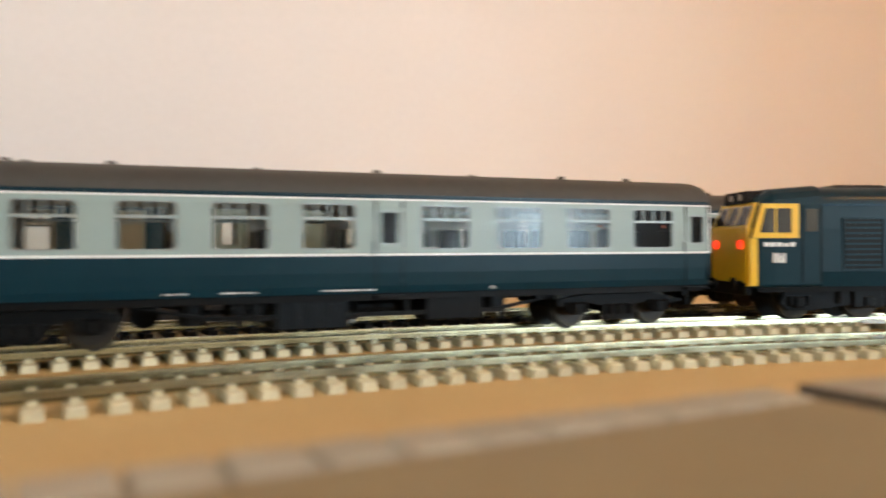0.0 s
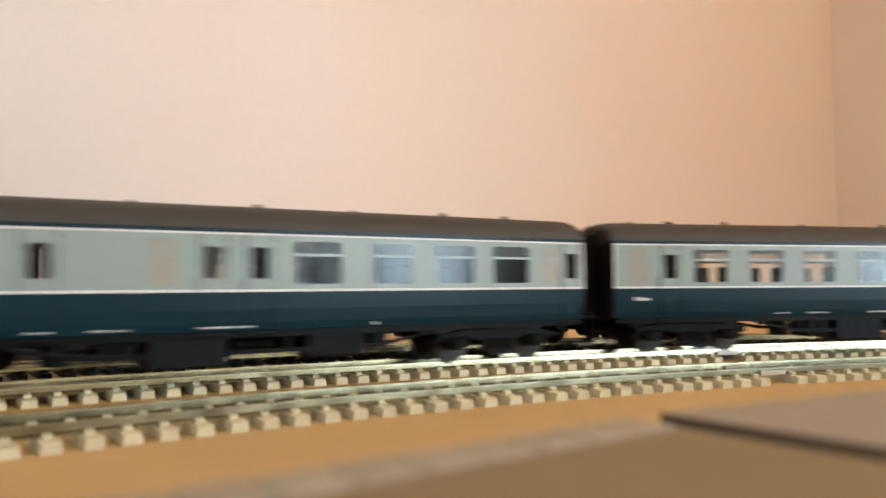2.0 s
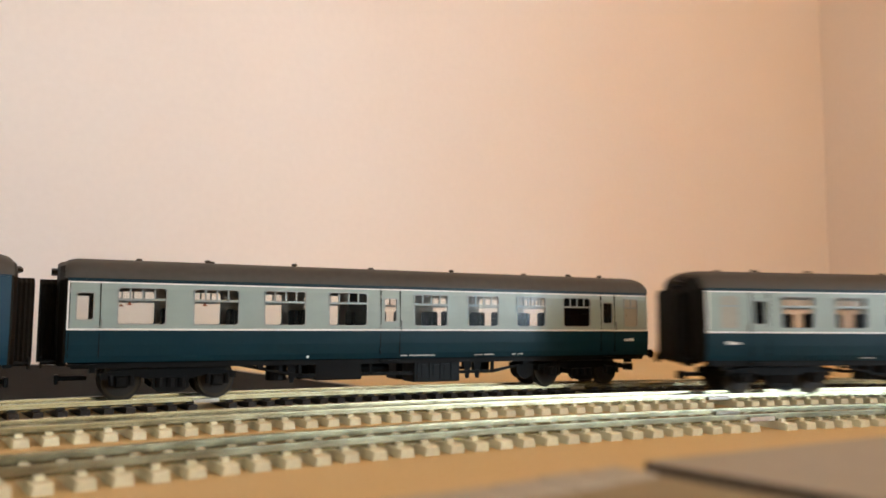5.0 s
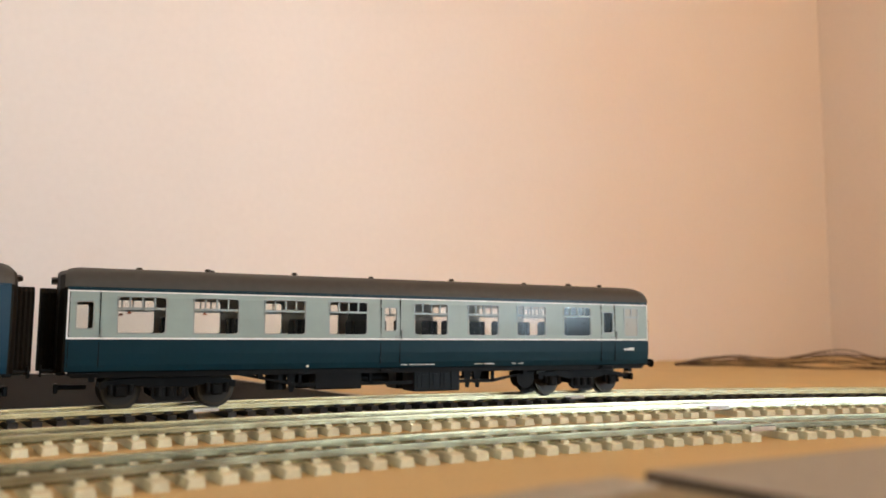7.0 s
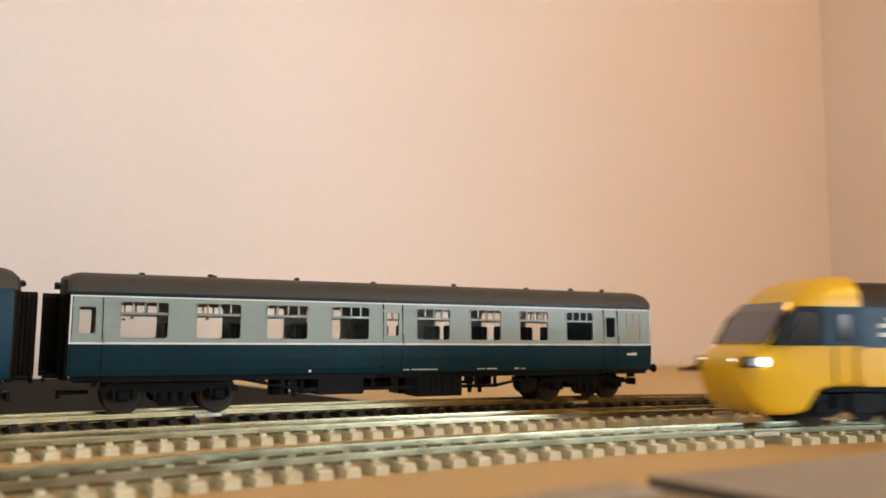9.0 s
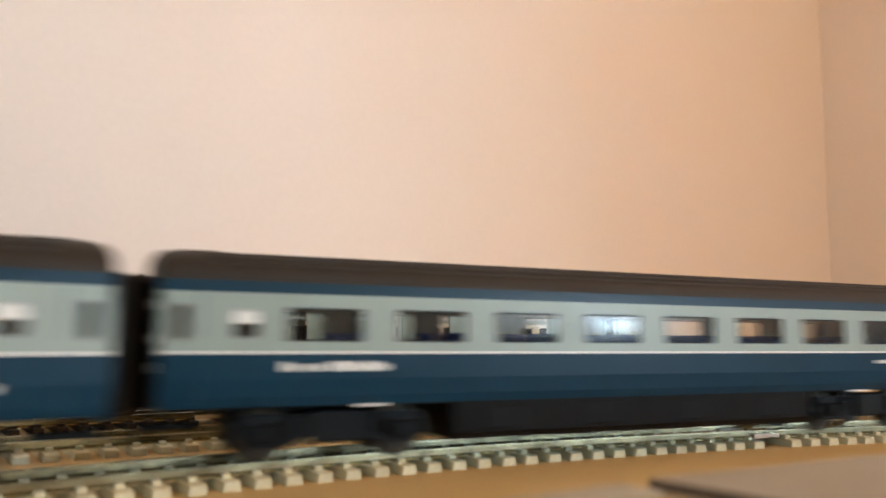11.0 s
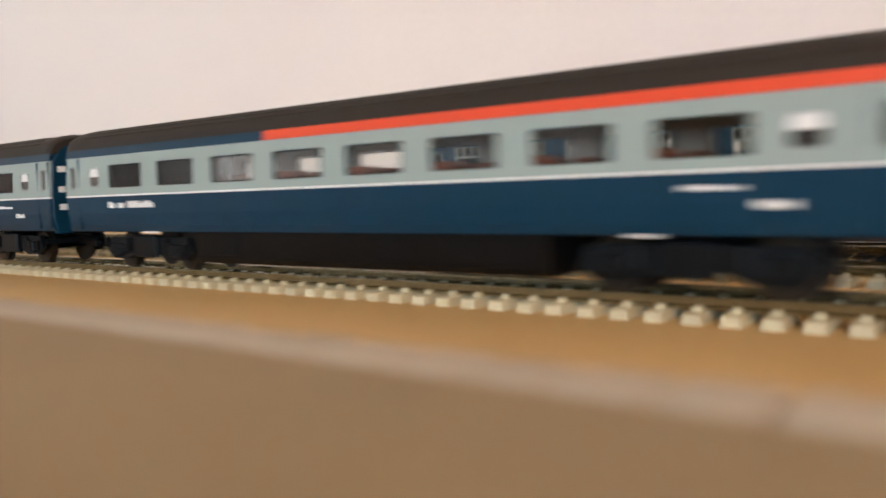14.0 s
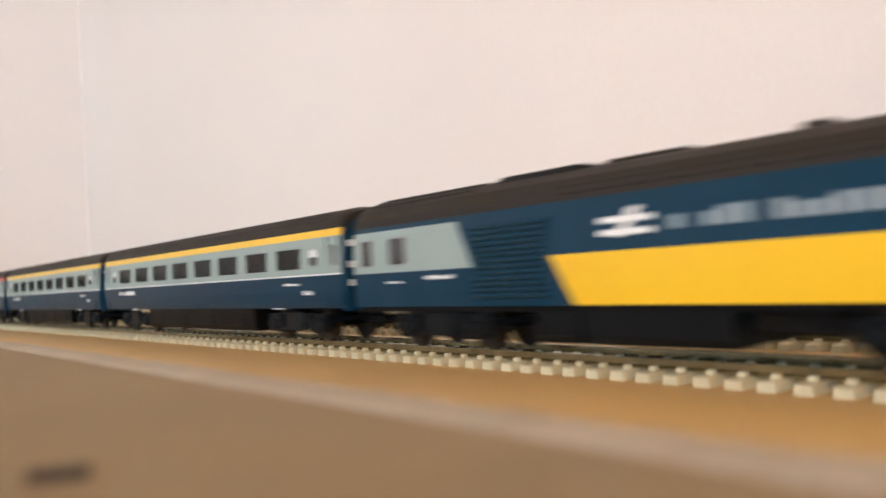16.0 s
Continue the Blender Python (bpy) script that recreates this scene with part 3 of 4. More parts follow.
    roof_shell(rf, -L - 1.0, L + 1.0, 17.9, 43.4, 51.3, 1.6, run=4.5)
    roof = part("roof", rf, ROOFGREY, top, smooth=True)
    rib = None
    for i in range(9):
        x = -110 + i * 27.5
        if rib is None:
            rb = bmesh.new()
            loft(rb, [[(d, -17.6 * math.copysign(abs(math.cos(a)) ** 0.62, math.cos(a)), 43.6 + 7.78 * abs(math.sin(a)) ** 0.9) for a in [math.pi * (0.06 + 0.88 * k / 14) for k in range(15)]] for d in (-0.25, 0.25)], closed=False, cap=False)
            rib = part("roof_rib", rb, ROOFGREY, roof)
            rib.matrix_basis = mmpose(x, 0, 0)
        else:
            again(rib, mmpose(x, 0, 0), roof)
    for i, x in enumerate((-104, -79, -76.5, -44, -8, 29, 71, 93, 97.5, 112)):
        v = bmesh.new()
        y = -4.5 if i % 2 else 4.5
        cyl(v, (x, y * 0.6, 51.2), "z", 0.8, 1.2, 8), cyl(v, (x, y * 0.6, 52.1), "z", 1.35, 0.8, 12, r2=0.9)
        part("roof_ventilator", v, ROOFBROWN, roof)
    for d in (0, 3):
        part("roof_pipe", box(bmesh.new(), 108 + d, 128.5, -9.0 + d * 0.6, -8.5 + d * 0.6, 49.5, 50.1), ROOFBROWN, roof)
    part("floor", box(bmesh.new(), -L + 1, L - 1, -16.6, 16.6, 13.4, 14.6), BLACK, top)
    # seats, tables and partitions
    st = None
    for x in [a + 8 for a, b in plan["big"] if b - a > 10]:
        for d in (-11.4, 11.4):
            for y in (-10.5, 10.5):
                if st is None:
                    sb = bmesh.new()
                    box(sb, -1.0, 1.0, -4.5, 4.5, 14.6, 33.6, 0.7), box(sb, 0, 6.5, -4.5, 4.5, 19, 21.4, 0.6)
                    st = part("seat", sb, SEATBROWN, top)
                    st.matrix_basis = mmpose(x + d, y, 0, 0, 0, 180 if d > 0 else 0)
                else:
                    again(st, mmpose(x + d, y, 0, 0, 0, 180 if d > 0 else 0))
    for x in (-117, -13, 99, 111) if plan is MK1_TSO else (-106, -84, -60, -36, -12, 32, 80):
        part("partition", box(bmesh.new(), x - 0.5, x + 0.5, -16.4, 16.4, 14.6, 43), SEATBROWN, top)
    # underframe
    u = bmesh.new()
    for s in (-1, 1):
        box(u, -L + 2, L - 2, *sorted((s * 15.4, s * 16.6)), 11.6, 13.8)
        for q in (((-72, 12.2), (-70, 12.2), (-44, 6.6), (-44, 8.0)), ((72, 12.2), (70, 12.2), (44, 6.6), (44, 8.0))):
            slab(u, q, s * 13.4, s * 14.6)
        box(u, -44, 44, *sorted((s * 13.4, s * 14.6)), 6.6, 8.0)
        for x in (-44, -14, 14, 44):
            box(u, x - 0.6, x + 0.6, *sorted((s * 13.4, s * 14.6)), 7, 12.5)
        for x in (-120, -60, 60, 120):
            box(u, x - 1, x + 1, *sorted((s * 12, s * 15.8)), 10, 12.5)
    part("underframe", u, BLACK, top)
    for q in (-1, 1):
        bx = part("battery_box", box(bmesh.new(), 5, 27, *sorted((q * 15.6, q * 3)), 3.4, 12.6, 0.5), FRAMEBLACK, top)
        for x in (7, 12.4, 17.6, 22.8):
            part("box_strap", box(bmesh.new(), x - 0.25, x + 0.25, *sorted((q * 16.0, q * 15.4)), 4.4, 11.6), FRAMEBLACK, bx)
        for x in (8.6, 14, 19.2):
            part("box_hatch", box(bmesh.new(), x, x + 2.8, *sorted((q * 15.9, q * 15.4)), 5.4, 10.8), FRAMEBLACK, bx)
        for x in (-47, 32, 37):
            v = slab(bmesh.new(), [(x - 2.2, 12.2), (x + 2.2, 12.2), (x + 0.7, 4.4), (x - 0.7, 4.4)], q * 12.4, q * 13.0)
            part("brake_hanger", v, BLACK, top)
    part("equipment_box", box(bmesh.new(), -40, -20, 4, 15, 4.6, 12.4, 0.5), BLACK, top)
    part("equipment_box", box(bmesh.new(), -38, -18, -14.8, -6, 5.2, 12.4, 0.5), BLACK, top)
    for p, ax, r, h in (((-52, -8, 8.6), "z", 4.2, 6.4), ((50, 8, 8.6), "z", 4.2, 6.4), ((-8, 0, 8.5), "x", 2.6, 14), ((62, -10, 8), "y", 4.6, 6)):
        part("brake_cylinder", cyl(bmesh.new(), p, ax, r, h, 16), BLACK, top)
    for x in (-93, 93):
        bogie(top, x, 34, "mk1")
    return top


MK3_PROF = [(12.9, 16.8), (15, 17.4), (19, 17.8), (25, 17.95), (33, 17.7), (39, 17.2), (41.3, 16.8)]


def mk3(label, stripe, plan="tso", seat=None, group=""):
    """A long air-conditioned coach, 266 mm over the body, blue and grey with a cantrail stripe."""
    top = tagged(new("passenger_coach"), label=label, category="model coach", group=group)
    L = 133.0
    cx = [-95.9 + 27.4 * i for i in range(8)]
    if plan == "guard":
        cx = [c for c in cx if c > -80]
    big = [(c - 9.2, c + 9.2) for c in cx]
    lav = [(-117.6, -111.4), (111.4, 117.6)] if plan != "guard" else [(-89, -83), (111.4, 117.6)]
    dw = [(-130.4, -126.6), (126.6, 130.4)]
    wins = [(a, b, 27.6, 35.4) for a, b in big] + [(a, b, 28.2, 34.8) for a, b in lav] + [(a, b, 27.6, 35.8) for a, b in dw]
    bands = [(12.9, 24.8, 0), (24.8, 25.3, 2), (25.3, 38.6, 1), (38.6, 41.3, 4)]
    for s in (-1, 1):
        sd = part("side", side_wall(s, -L, L, MK3_PROF, bands, wins), [BLUE2, GREY, WHITE, INTERIOR, BLUE2 if stripe is RED else stripe], top)
        if stripe is RED:
            r = bmesh.new()
            slab(r, [(-27, 38.65), (L, 38.65), (L, 41.25), (-27, 41.25)], s * 16.9, s * 17.36)
            part("red_cantrail_stripe", r, RED, sd)
        for i, (a, b, z0, z1) in enumerate(wins):
            yo = side_of((z0 + z1) / 2, MK3_PROF)
            wf = bmesh.new()
            frame_ring(wf, a + 0.4, b - 0.4, z0 + 0.4, z1 - 0.4, 0.3, 1.1, s * (yo + 0.06), s * (yo - 0.9))
            part("window", wf, FRAMEBLACK if i < len(big) else ALU, sd)
            if i >= len(big) and i < len(big) + len(lav):
                zc = 31.6
                lo = box(bmesh.new(), a + 0.3, b - 0.3, *sorted((s * (yo - 0.3), s * (yo - 0.6))), z0, zc)
                part("dark_lower_pane", lo, SCREEN, sd)
                hi = box(bmesh.new(), a + 0.3, b - 0.3, *sorted((s * (yo - 0.25), s * (yo - 0.6))), zc, z1)
                part("frosted_pane", hi, WHITE, sd)
            else:
                part("pane", pane_mesh(a + 0.3, b - 0.3, z0 + 0.3, z1 - 0.3, s * (yo - 0.35)), CLEAR, sd).visible_shadow = False
        for a, b in ((-132.4, -124.4), (124.4, 132.4)):
            d = bmesh.new()
            for x in (a, b):
                for z0, z1 in ((13.6, 24.7), (25.4, 38.2)):
                    yy = side_of((z0 + z1) / 2, MK3_PROF)
                    box(d, x - 0.12, x + 0.12, *sorted((s * (yy - 0.4), s * (yy + 0.12))), z0, z1)
            part("door_seam", d, BLUE2, sd)
        t = bmesh.new()
        a, b = (-106, -80) if s < 0 else (80, 106)
        yy = s * (side_of(21, MK3_PROF) + 0.03)
        bars(t, a, b, 20.8, 23.0, yy, 14, 8)
        a, b = (92, 104) if s < 0 else (-104, -92)
        bars(t, a, b, 21.4, 22.4, yy, 9, 9)
        a, b = (106, 113) if s < 0 else (-113, -106)
        bars(t, a, b, 17.8, 19.4, s * (side_of(17.5, MK3_PROF) + 0.06), 5, 10)
        tagged(part("lettering", t, WHITE, sd, "small white lettering"), kind="stuff")
        for a in (-88, 80):
            part("step_plate", box(bmesh.new(), a, a + 8, *sorted((s * 16.4, s * 17.0)), 12.4, 12.9), WHITE, sd)
    for s in (-1, 1):
        e = bmesh.new()
        pts = ((-16.4, 11.8), (-17.8, 18), (-17.9, 26), (-17, 38), (-14, 43), (-8, 46.6), (0, 47.6), (8, 46.6), (14, 43), (17, 38), (17.9, 26), (17.8, 18), (16.4, 11.8))
        loft(e, [[(s * (L - 0.8), y, z) for y, z in pts], [(s * (L + 0.5), y * 0.94, 12 + (z - 12) * 0.985) for y, z in pts]])
        end = part("coach_end", e, [BLUE2 if s > 0 else ENDBROWN], top)
        gw = bmesh.new()
        rg = []
        for k in range(7):
            q = 9.4 - 0.5 * (k % 2)
            rg.append([(s * (L + 0.3 + k * 0.85), y, z) for y, z in ((-q, 12.8), (-q, 40.6), (-q + 1.5, 42.2), (q - 1.5, 42.2), (q, 40.6), (q, 12.8))])
        loft(gw, rg)
        part("gangway", gw, ENDBROWN, end)
        for z, w in ((34.5, 3.4), (27, 2.4), (20.5, 3.0)):
            part("end_notice", box(bmesh.new(), *sorted((s * (L + 0.45), s * (L + 0.75))), -14.6, -14.6 + w, z, z + 2.2), WHITE, end, "small white notice")
        c = bmesh.new()
        box(c, *sorted((s * (L - 12), s * (L + 3.2))), -1.5, 1.5, 6.8, 8.4, 0.3)
        box(c, *sorted((s * (L + 1), s * (L + 3))), -3, 3, 5.8, 9.0, 0.3)
        part("coupling", c, BLACK, end)
    rf = bmesh.new()
    roof_shell(rf, -L - 0.4, L + 0.4, 16.9, 41.3, 48.8, 1.3, flat=0.7, run=4.0)
    roof = part("roof", rf, ROOFBROWN, top, smooth=True)
    for k in (0.16, 0.24, 0.32, 0.68, 0.76, 0.84):
        a = math.pi * k
        y, z = -16.9 * math.copysign(abs(math.cos(a)) ** 0.7, math.cos(a)), 41.3 + 7.5 * math.sin(a) ** 0.9
        part("roof_rib", box(bmesh.new(), -L + 10, L - 10, y - 0.25, y + 0.25, z - 0.2, z + 0.25), ROOFBROWN, roof)
    for x in (-123, 123) if stripe is not RED else (-123, -88, -20, 30, 123):
        v = bmesh.new()
        box(v, x - 5, x + 5, -5, 5, 47.9, 49.0, 0.4)
        part("roof_vent", v, ROOFBROWN, roof)
    part("floor", box(bmesh.new(), -L + 1, L - 1, -16.4, 16.4, 12.6, 13.8), BLACK, top)
    seat = seat or SEATBLUE
    sb = bmesh.new()
    box(sb, -1.3, 1.3, -5.4, 5.4, 13.6, 30.0, 0.9), box(sb, -0.6, 6, -5.4, 5.4, 18.6, 20.8, 0.6)
    st = None
    for c in cx:
        for d in (-9.5, 9.5):
            for y in (-9.8, 9.8):
                m = mmpose(c + d, y, 0, 0, 0, 180 if d > 0 else 0)
                if st is None:
                    st = part("seat", sb, seat, top)
                    st.matrix_basis = m
                else:
                    again(st, m)
    tb = None
    for c in cx:
        for y in (-11, 11):
            if tb is None:
                t = bmesh.new()
                box(t, -3, 3, -5, 5, 23.0, 23.7, 0.2), box(t, -0.4, 0.4, -0.4, 0.4, 13.8, 23.0)
                tb = part("table", t, INTERIOR, top)
                tb.matrix_basis = mmpose(c, y, 0)
            else:
                again(tb, mmpose(c, y, 0))
    for x in (-122, -108.5, 108.5, 122):
        part("partition", box(bmesh.new(), x - 0.5, x + 0.5, -16, 16, 13.8, 41), INTERIOR, top)
    part("inner_ceiling", box(bmesh.new(), -L + 2, L - 2, -15.5, 15.5, 40.3, 41.1), INTERIOR, top)
    for a, b in ((-62, -33.1), (-32.9, -1.6), (-1.4, 30.4), (30.6, 62)):
        um = part("underfloor_module", loft(bmesh.new(), [[(x, -14.8, 3.2), (x, -16.2, 5.0), (x, -16.5, 12.8), (x, 16.5, 12.8), (x, 16.2, 5.0), (x, 14.8, 3.2)] for x in (a, b)]), BLACK, top)
        for s in (-1, 1):
            part("hatch", box(bmesh.new(), (a + b) / 2 - 6, (a + b) / 2 + 6, *sorted((s * 16.1, s * 16.6)), 5.8, 11.4, 0.2), BLACK, um)
    for x in (-92, 92):
        bogie(top, x, 34, "mk3", 6.0)
    return top


def ring_of(x, w, z0, z1, rt, rb, n=4, tilt=0.0):
    """A closed cross-section: half width w, from z0 to z1, with round shoulders. tilt moves its top along x."""
    out = []
    for cy, cz, r, a0 in ((w - rt, z1 - rt, rt, 0), (-(w - rt), z1 - rt, rt, 90), (-(w - rb), z0 + rb, rb, 180), (w - rb, z0 + rb, rb, 270)):
        for i in range(n + 1):
            a = radians(a0 + 90 * i / n)
            z = cz + r * math.sin(a)
            out.append((x + tilt * (z - z0) / max(1e-6, z1 - z0), cy + r * math.cos(a), z))
    return out


def power_car(label, group=""):
    """The wedge-nosed diesel power car, 242 mm long; its nose points along -x."""
    top = tagged(new("power_car"), label=label, category="model locomotive", group=group)
    X = lambda d: d - 117.0
    # main body from the cab's back to the rear end
    b = bmesh.new()
    loft(b, [[(x, y, z) for y, z in ((-17.45, 13.2), (-17.6, 18), (-17.7, 26), (-17.2, 36), (-16.6, 39.6), (16.6, 39.6), (17.2, 36), (17.7, 26), (17.6, 18), (17.45, 13.2))] for x in (X(51), X(241))])
    body = part("body", b, BLUE2, top)
    rf = bmesh.new()
    prof = [(-16.7, 39.4), (-16.2, 42.0), (-14, 45.2), (-10.5, 47.3), (-5, 48.5), (0, 48.8), (5, 48.5), (10.5, 47.3), (14, 45.2), (16.2, 42.0), (16.7, 39.4)]
    loft(rf, [[(x, y * k, 39.4 + (z - 39.4) * q) for y, z in prof] for x, k, q in ((X(51), 1, 1), (X(238), 1, 1), (X(240.6), 0.99, 0.96), (X(241.8), 0.97, 0.84))])
    roof = part("roof", rf, ROOFBROWN, top)
    for k in range(9):
        for s in (-1, 1):
            for y, z in ((15.2, 40.6), (14.4, 42.4)):
                part("roof_grille", box(bmesh.new(), X(57 + 10.2 * k), X(66 + 10.2 * k), *sorted((s * y, s * (y + 1.2))), z, z + 0.6), BLACK, roof)
    dome = bmesh.new()
    loft(dome, [[(x, y * k, 47.4 + (z - 47.4) * q) for y, z in ((-9.5, 47.4), (-7.5, 49.5), (7.5, 49.5), (9.5, 47.4))] for x, k, q in ((X(142), 0.9, 0.4), (X(147), 1, 1), (X(176), 1, 1), (X(180), 0.9, 0.4))])
    part("radiator_cowl", dome, FRAMEBLACK, roof)
    part("exhaust_port", box(bmesh.new(), X(84), X(90), -5, 5, 48.2, 50.0, 0.6), ROOFBROWN, roof)
    part("roof_hatch", box(bmesh.new(), X(116), X(140), -6.5, 6.5, 47.8, 49.3, 0.5), ROOFBROWN, roof)
    for y in (-12, -9, -6, -3, 3, 6, 9, 12):
        z = 46.9 if abs(y) > 10 else 48.1 if abs(y) > 7 else 49.0
        part("roof_rib", box(bmesh.new(), X(184), X(237), y - 0.3, y + 0.3, z - 1.2, z), ROOFBROWN, roof)
    N = lambda d: 9.0 + d * 43 / 45 - 117.0
    # nose, lofted from the tip to the cab's back
    stations = [  # distance from the tip, half width, bottom, top, shoulder
        (0.0, 10.5, 17.0, 21.0, 1.5), (1.5, 12.4, 13.0, 23.4, 2.0), (5.0, 14.4, 7.6, 25.0, 2.5), (9.5, 15.8, 4.4, 26.4, 3.0),
        (14.0, 16.4, 4.2, 32.0, 4.0), (18.5, 16.9, 4.4, 38.0, 5.0), (23.0, 17.1, 5.5, 43.2, 6.5), (28.0, 17.3, 12.0, 47.2, 8.0),
        (34.0, 17.5, 13.2, 49.2, 9.0), (45.0, 17.7, 13.2, 50.4, 9.5)]
    n = bmesh.new()
    loft(n, [ring_of(N(d), w, z0, z1, min(r, (z1 - z0) / 2 - 0.1), min(2.0, (z1 - z0) / 2 - 0.1)) for d, w, z0, z1, r in stations])
    nose = part("nose_cone", n, YELLOW, top, "warning-yellow wedge-shaped cab nose", smooth=True)
    # dark band of the windscreen and the cab side
    ws = bmesh.new()
    loft(ws, [[(N(d - 0.5), y * w, z) for y in (-1, -0.5, 0, 0.5, 1)] + [(N(d + 2), y * w, z - 0.3) for y in (1, 0.5, 0, -0.5, -1)] for d, w, z in ((10.2, 14.0, 27.4), (13.6, 14.4, 32.2), (18.0, 14.2, 38.2), (20.6, 12.8, 41.0))])
    part("windscreen", ws, SCREEN, nose, "large black raked windscreen")
    for s in (-1, 1):
        sw = bmesh.new()
        slab(sw, [(N(10.4), 26.6), (N(30.0), 26.6), (N(30.0), 39.4), (N(21.0), 39.4), (N(16.5), 36.0)], s * 15.6, s * 17.82)
        part("cab_side_panel", sw, FRAMEBLACK, nose)
        sb = slab(bmesh.new(), [(N(30.1), 26.6), (N(46.0), 26.6), (N(46.0), 39.4), (N(30.1), 39.4)], s * 15.6, s * 17.86)
        part("cab_door_panel", sb, BLUE2, nose, "blue upper part of the cab door")
        cw = bmesh.new()
        slab(cw, [(N(16.0), 27.8), (N(27.5), 27.8), (N(27.5), 37.4), (N(21.0), 37.4)], s * 15.7, s * 17.95)
        part("cab_side_window", cw, SCREEN, nose)
        for x in (N(34), N(42)):
            part("cab_door_seam", box(bmesh.new(), x - 0.12, x + 0.12, *sorted((s * 17.2, s * 17.95)), 14.5, 38.5), FRAMEBLACK, nose)
        dw = bmesh.new()
        slab(dw, rounded(N(35.5), N(40.5), 28.2, 36.8, 0.9), s * 17.0, s * 17.98)
        part("cab_door_window", dw, SCREEN, nose)
        hl = bmesh.new()
        slab(hl, [(N(1.2), 19.4), (N(10.4), 19.6), (N(10.4), 23.2), (N(2.2), 22.8)], s * 10.8, s * 15.3)
        hb = part("headlamp_recess", hl, BLACK, nose)
        for d, m, lab in ((4.0, ALU, "unlit grey lamp"), (7.6, LAMPLIT, "lit white headlamp")):
            part("headlamp", cyl(bmesh.new(), (N(d), s * (14.1 + 0.32 * (d - 1.2)), 21.3), "y", 1.5, 2.4, 14), m, hb, lab)
        part("headlamp", cyl(bmesh.new(), (N(1.6), s * 9.2, 21.0), "x", 1.2, 2.4, 14), LAMPLIT, hb, "lit white headlamp")
        # livery laid on the sides
        y = lambda z: s * (side_of(z, [(13.2, 17.45), (18, 17.6), (26, 17.7), (36, 17.2), (39.6, 16.6)]))
        yb = bmesh.new()
        zs = [13.3, 16, 18, 22, 26.0]
        for z0, z1 in zip(zs, zs[1:]):
            xe = lambda z: X(143 + (z - 13.3) * 0.58)
            vs = [yb.verts.new((x, y(z) + s * o, z)) for o in (0.14, -0.3) for x, z in ((X(51.5), z0), (xe(z0), z0), (xe(z1), z1), (X(51.5), z1))]
            yb.faces.new(vs[:4]), yb.faces.new(vs[4:])
            for i in range(4):
                yb.faces.new((vs[i], vs[(i + 1) % 4], vs[4 + (i + 1) % 4], vs[4 + i]))
        bmesh.ops.remove_doubles(yb, verts=yb.verts, dist=0.001)
        part("yellow_side_band", yb, YELLOW, body, "broad yellow band along the side")
        gp = bmesh.new()
        zs = [24.2, 28, 32, 36, 37.8]
        for z0, z1 in zip(zs, zs[1:]):
            xa = lambda z: X(180 + (z - 24.2) * 0.52)
            vs = [gp.verts.new((x, y(z) + s * o, z)) for o in (0.14, -0.3) for x, z in ((xa(z0), z0), (X(240.8), z0), (X(240.8), z1), (xa(z1), z1))]
            gp.faces.new(vs[:4]), gp.faces.new(vs[4:])
            for i in range(4):
                gp.faces.new((vs[i], vs[(i + 1) % 4], vs[4 + (i + 1) % 4], vs[4 + i]))
        bmesh.ops.remove_doubles(gp, verts=gp.verts, dist=0.001)
        part("grey_guard_panel", gp, GREY, body)
        for a, c in ((211.5, 220), (230, 236)):
            fr = bmesh.new()
            slab(fr, rounded(X(a), X(c), 26.6, 35.0, 1.0), s * 16.8, s * 17.82)
            w = part("guard_window", fr, SCREEN, body)
            rg = bmesh.new()
            frame_ring(rg, X(a) + 0.1, X(c) - 0.1, 26.7, 34.9, 0.5, 1.0, s * 17.9, s * 17.3)
            part("window_frame", rg, ALU, w)
        # radiator grille with its slats
        gb = box(bmesh.new(), X(151), X(181), *sorted((s * 16.2, s * 17.72)), 15.0, 36.2)
        grille = part("radiator_grille", gb, BLUE2, body)
        sl = None
        for k in range(13):
            z = 15.6 + k * 1.6
            if sl is None:
                sl = part("slat", box(bmesh.new(), X(152), X(180), -0.35, 0.35, -0.35, 0.35, 0.1), BLUE, grille)
                sl.matrix_basis = mmpose(0, s * 17.75, z, 35 * s)
            else:
                again(sl, mmpose(0, s * 17.75, z, 35 * s), grille)
        # two white arrows, and the lettering as bars
        lg = bmesh.new()
        x0 = 59 if s < 0 else 119
        for z0 in (29.6, 32.6):
            slab(lg, [(X(x0), z0), (X(x0 + 15), z0), (X(x0 + 15), z0 + 1.4), (X(x0), z0 + 1.4)], y(32) + s * 0.12, y(32) - s * 0.3)
        slab(lg, [(X(x0 + 3), 36.0), (X(x0 + 6), 36.0), (X(x0 + 11.5), 28.2), (X(x0 + 8.5), 28.2)], y(32) + s * 0.14, y(32) - s * 0.3)
        part("arrow_emblem", lg, WHITE, body, "white emblem of two bars and a slash")
        tx = bmesh.new()
        bars(tx, X(78) if s < 0 else X(63), X(129) if s < 0 else X(115), 30.0, 34.0, y(32) + s * 0.03, 13, 21)
        tagged(part("lettering", tx, PALETEXT, body, "large pale lettering"), kind="stuff")
        t2 = bmesh.new()
        bars(t2, X(189), X(202), 21.4, 22.6, y(22) + s * 0.1, 7, 22), bars(t2, X(214), X(222), 20.6, 21.3, y(22) + s * 0.1, 6, 23)
        tagged(part("small_lettering", t2, WHITE, body), kind="stuff")
    e = bmesh.new()
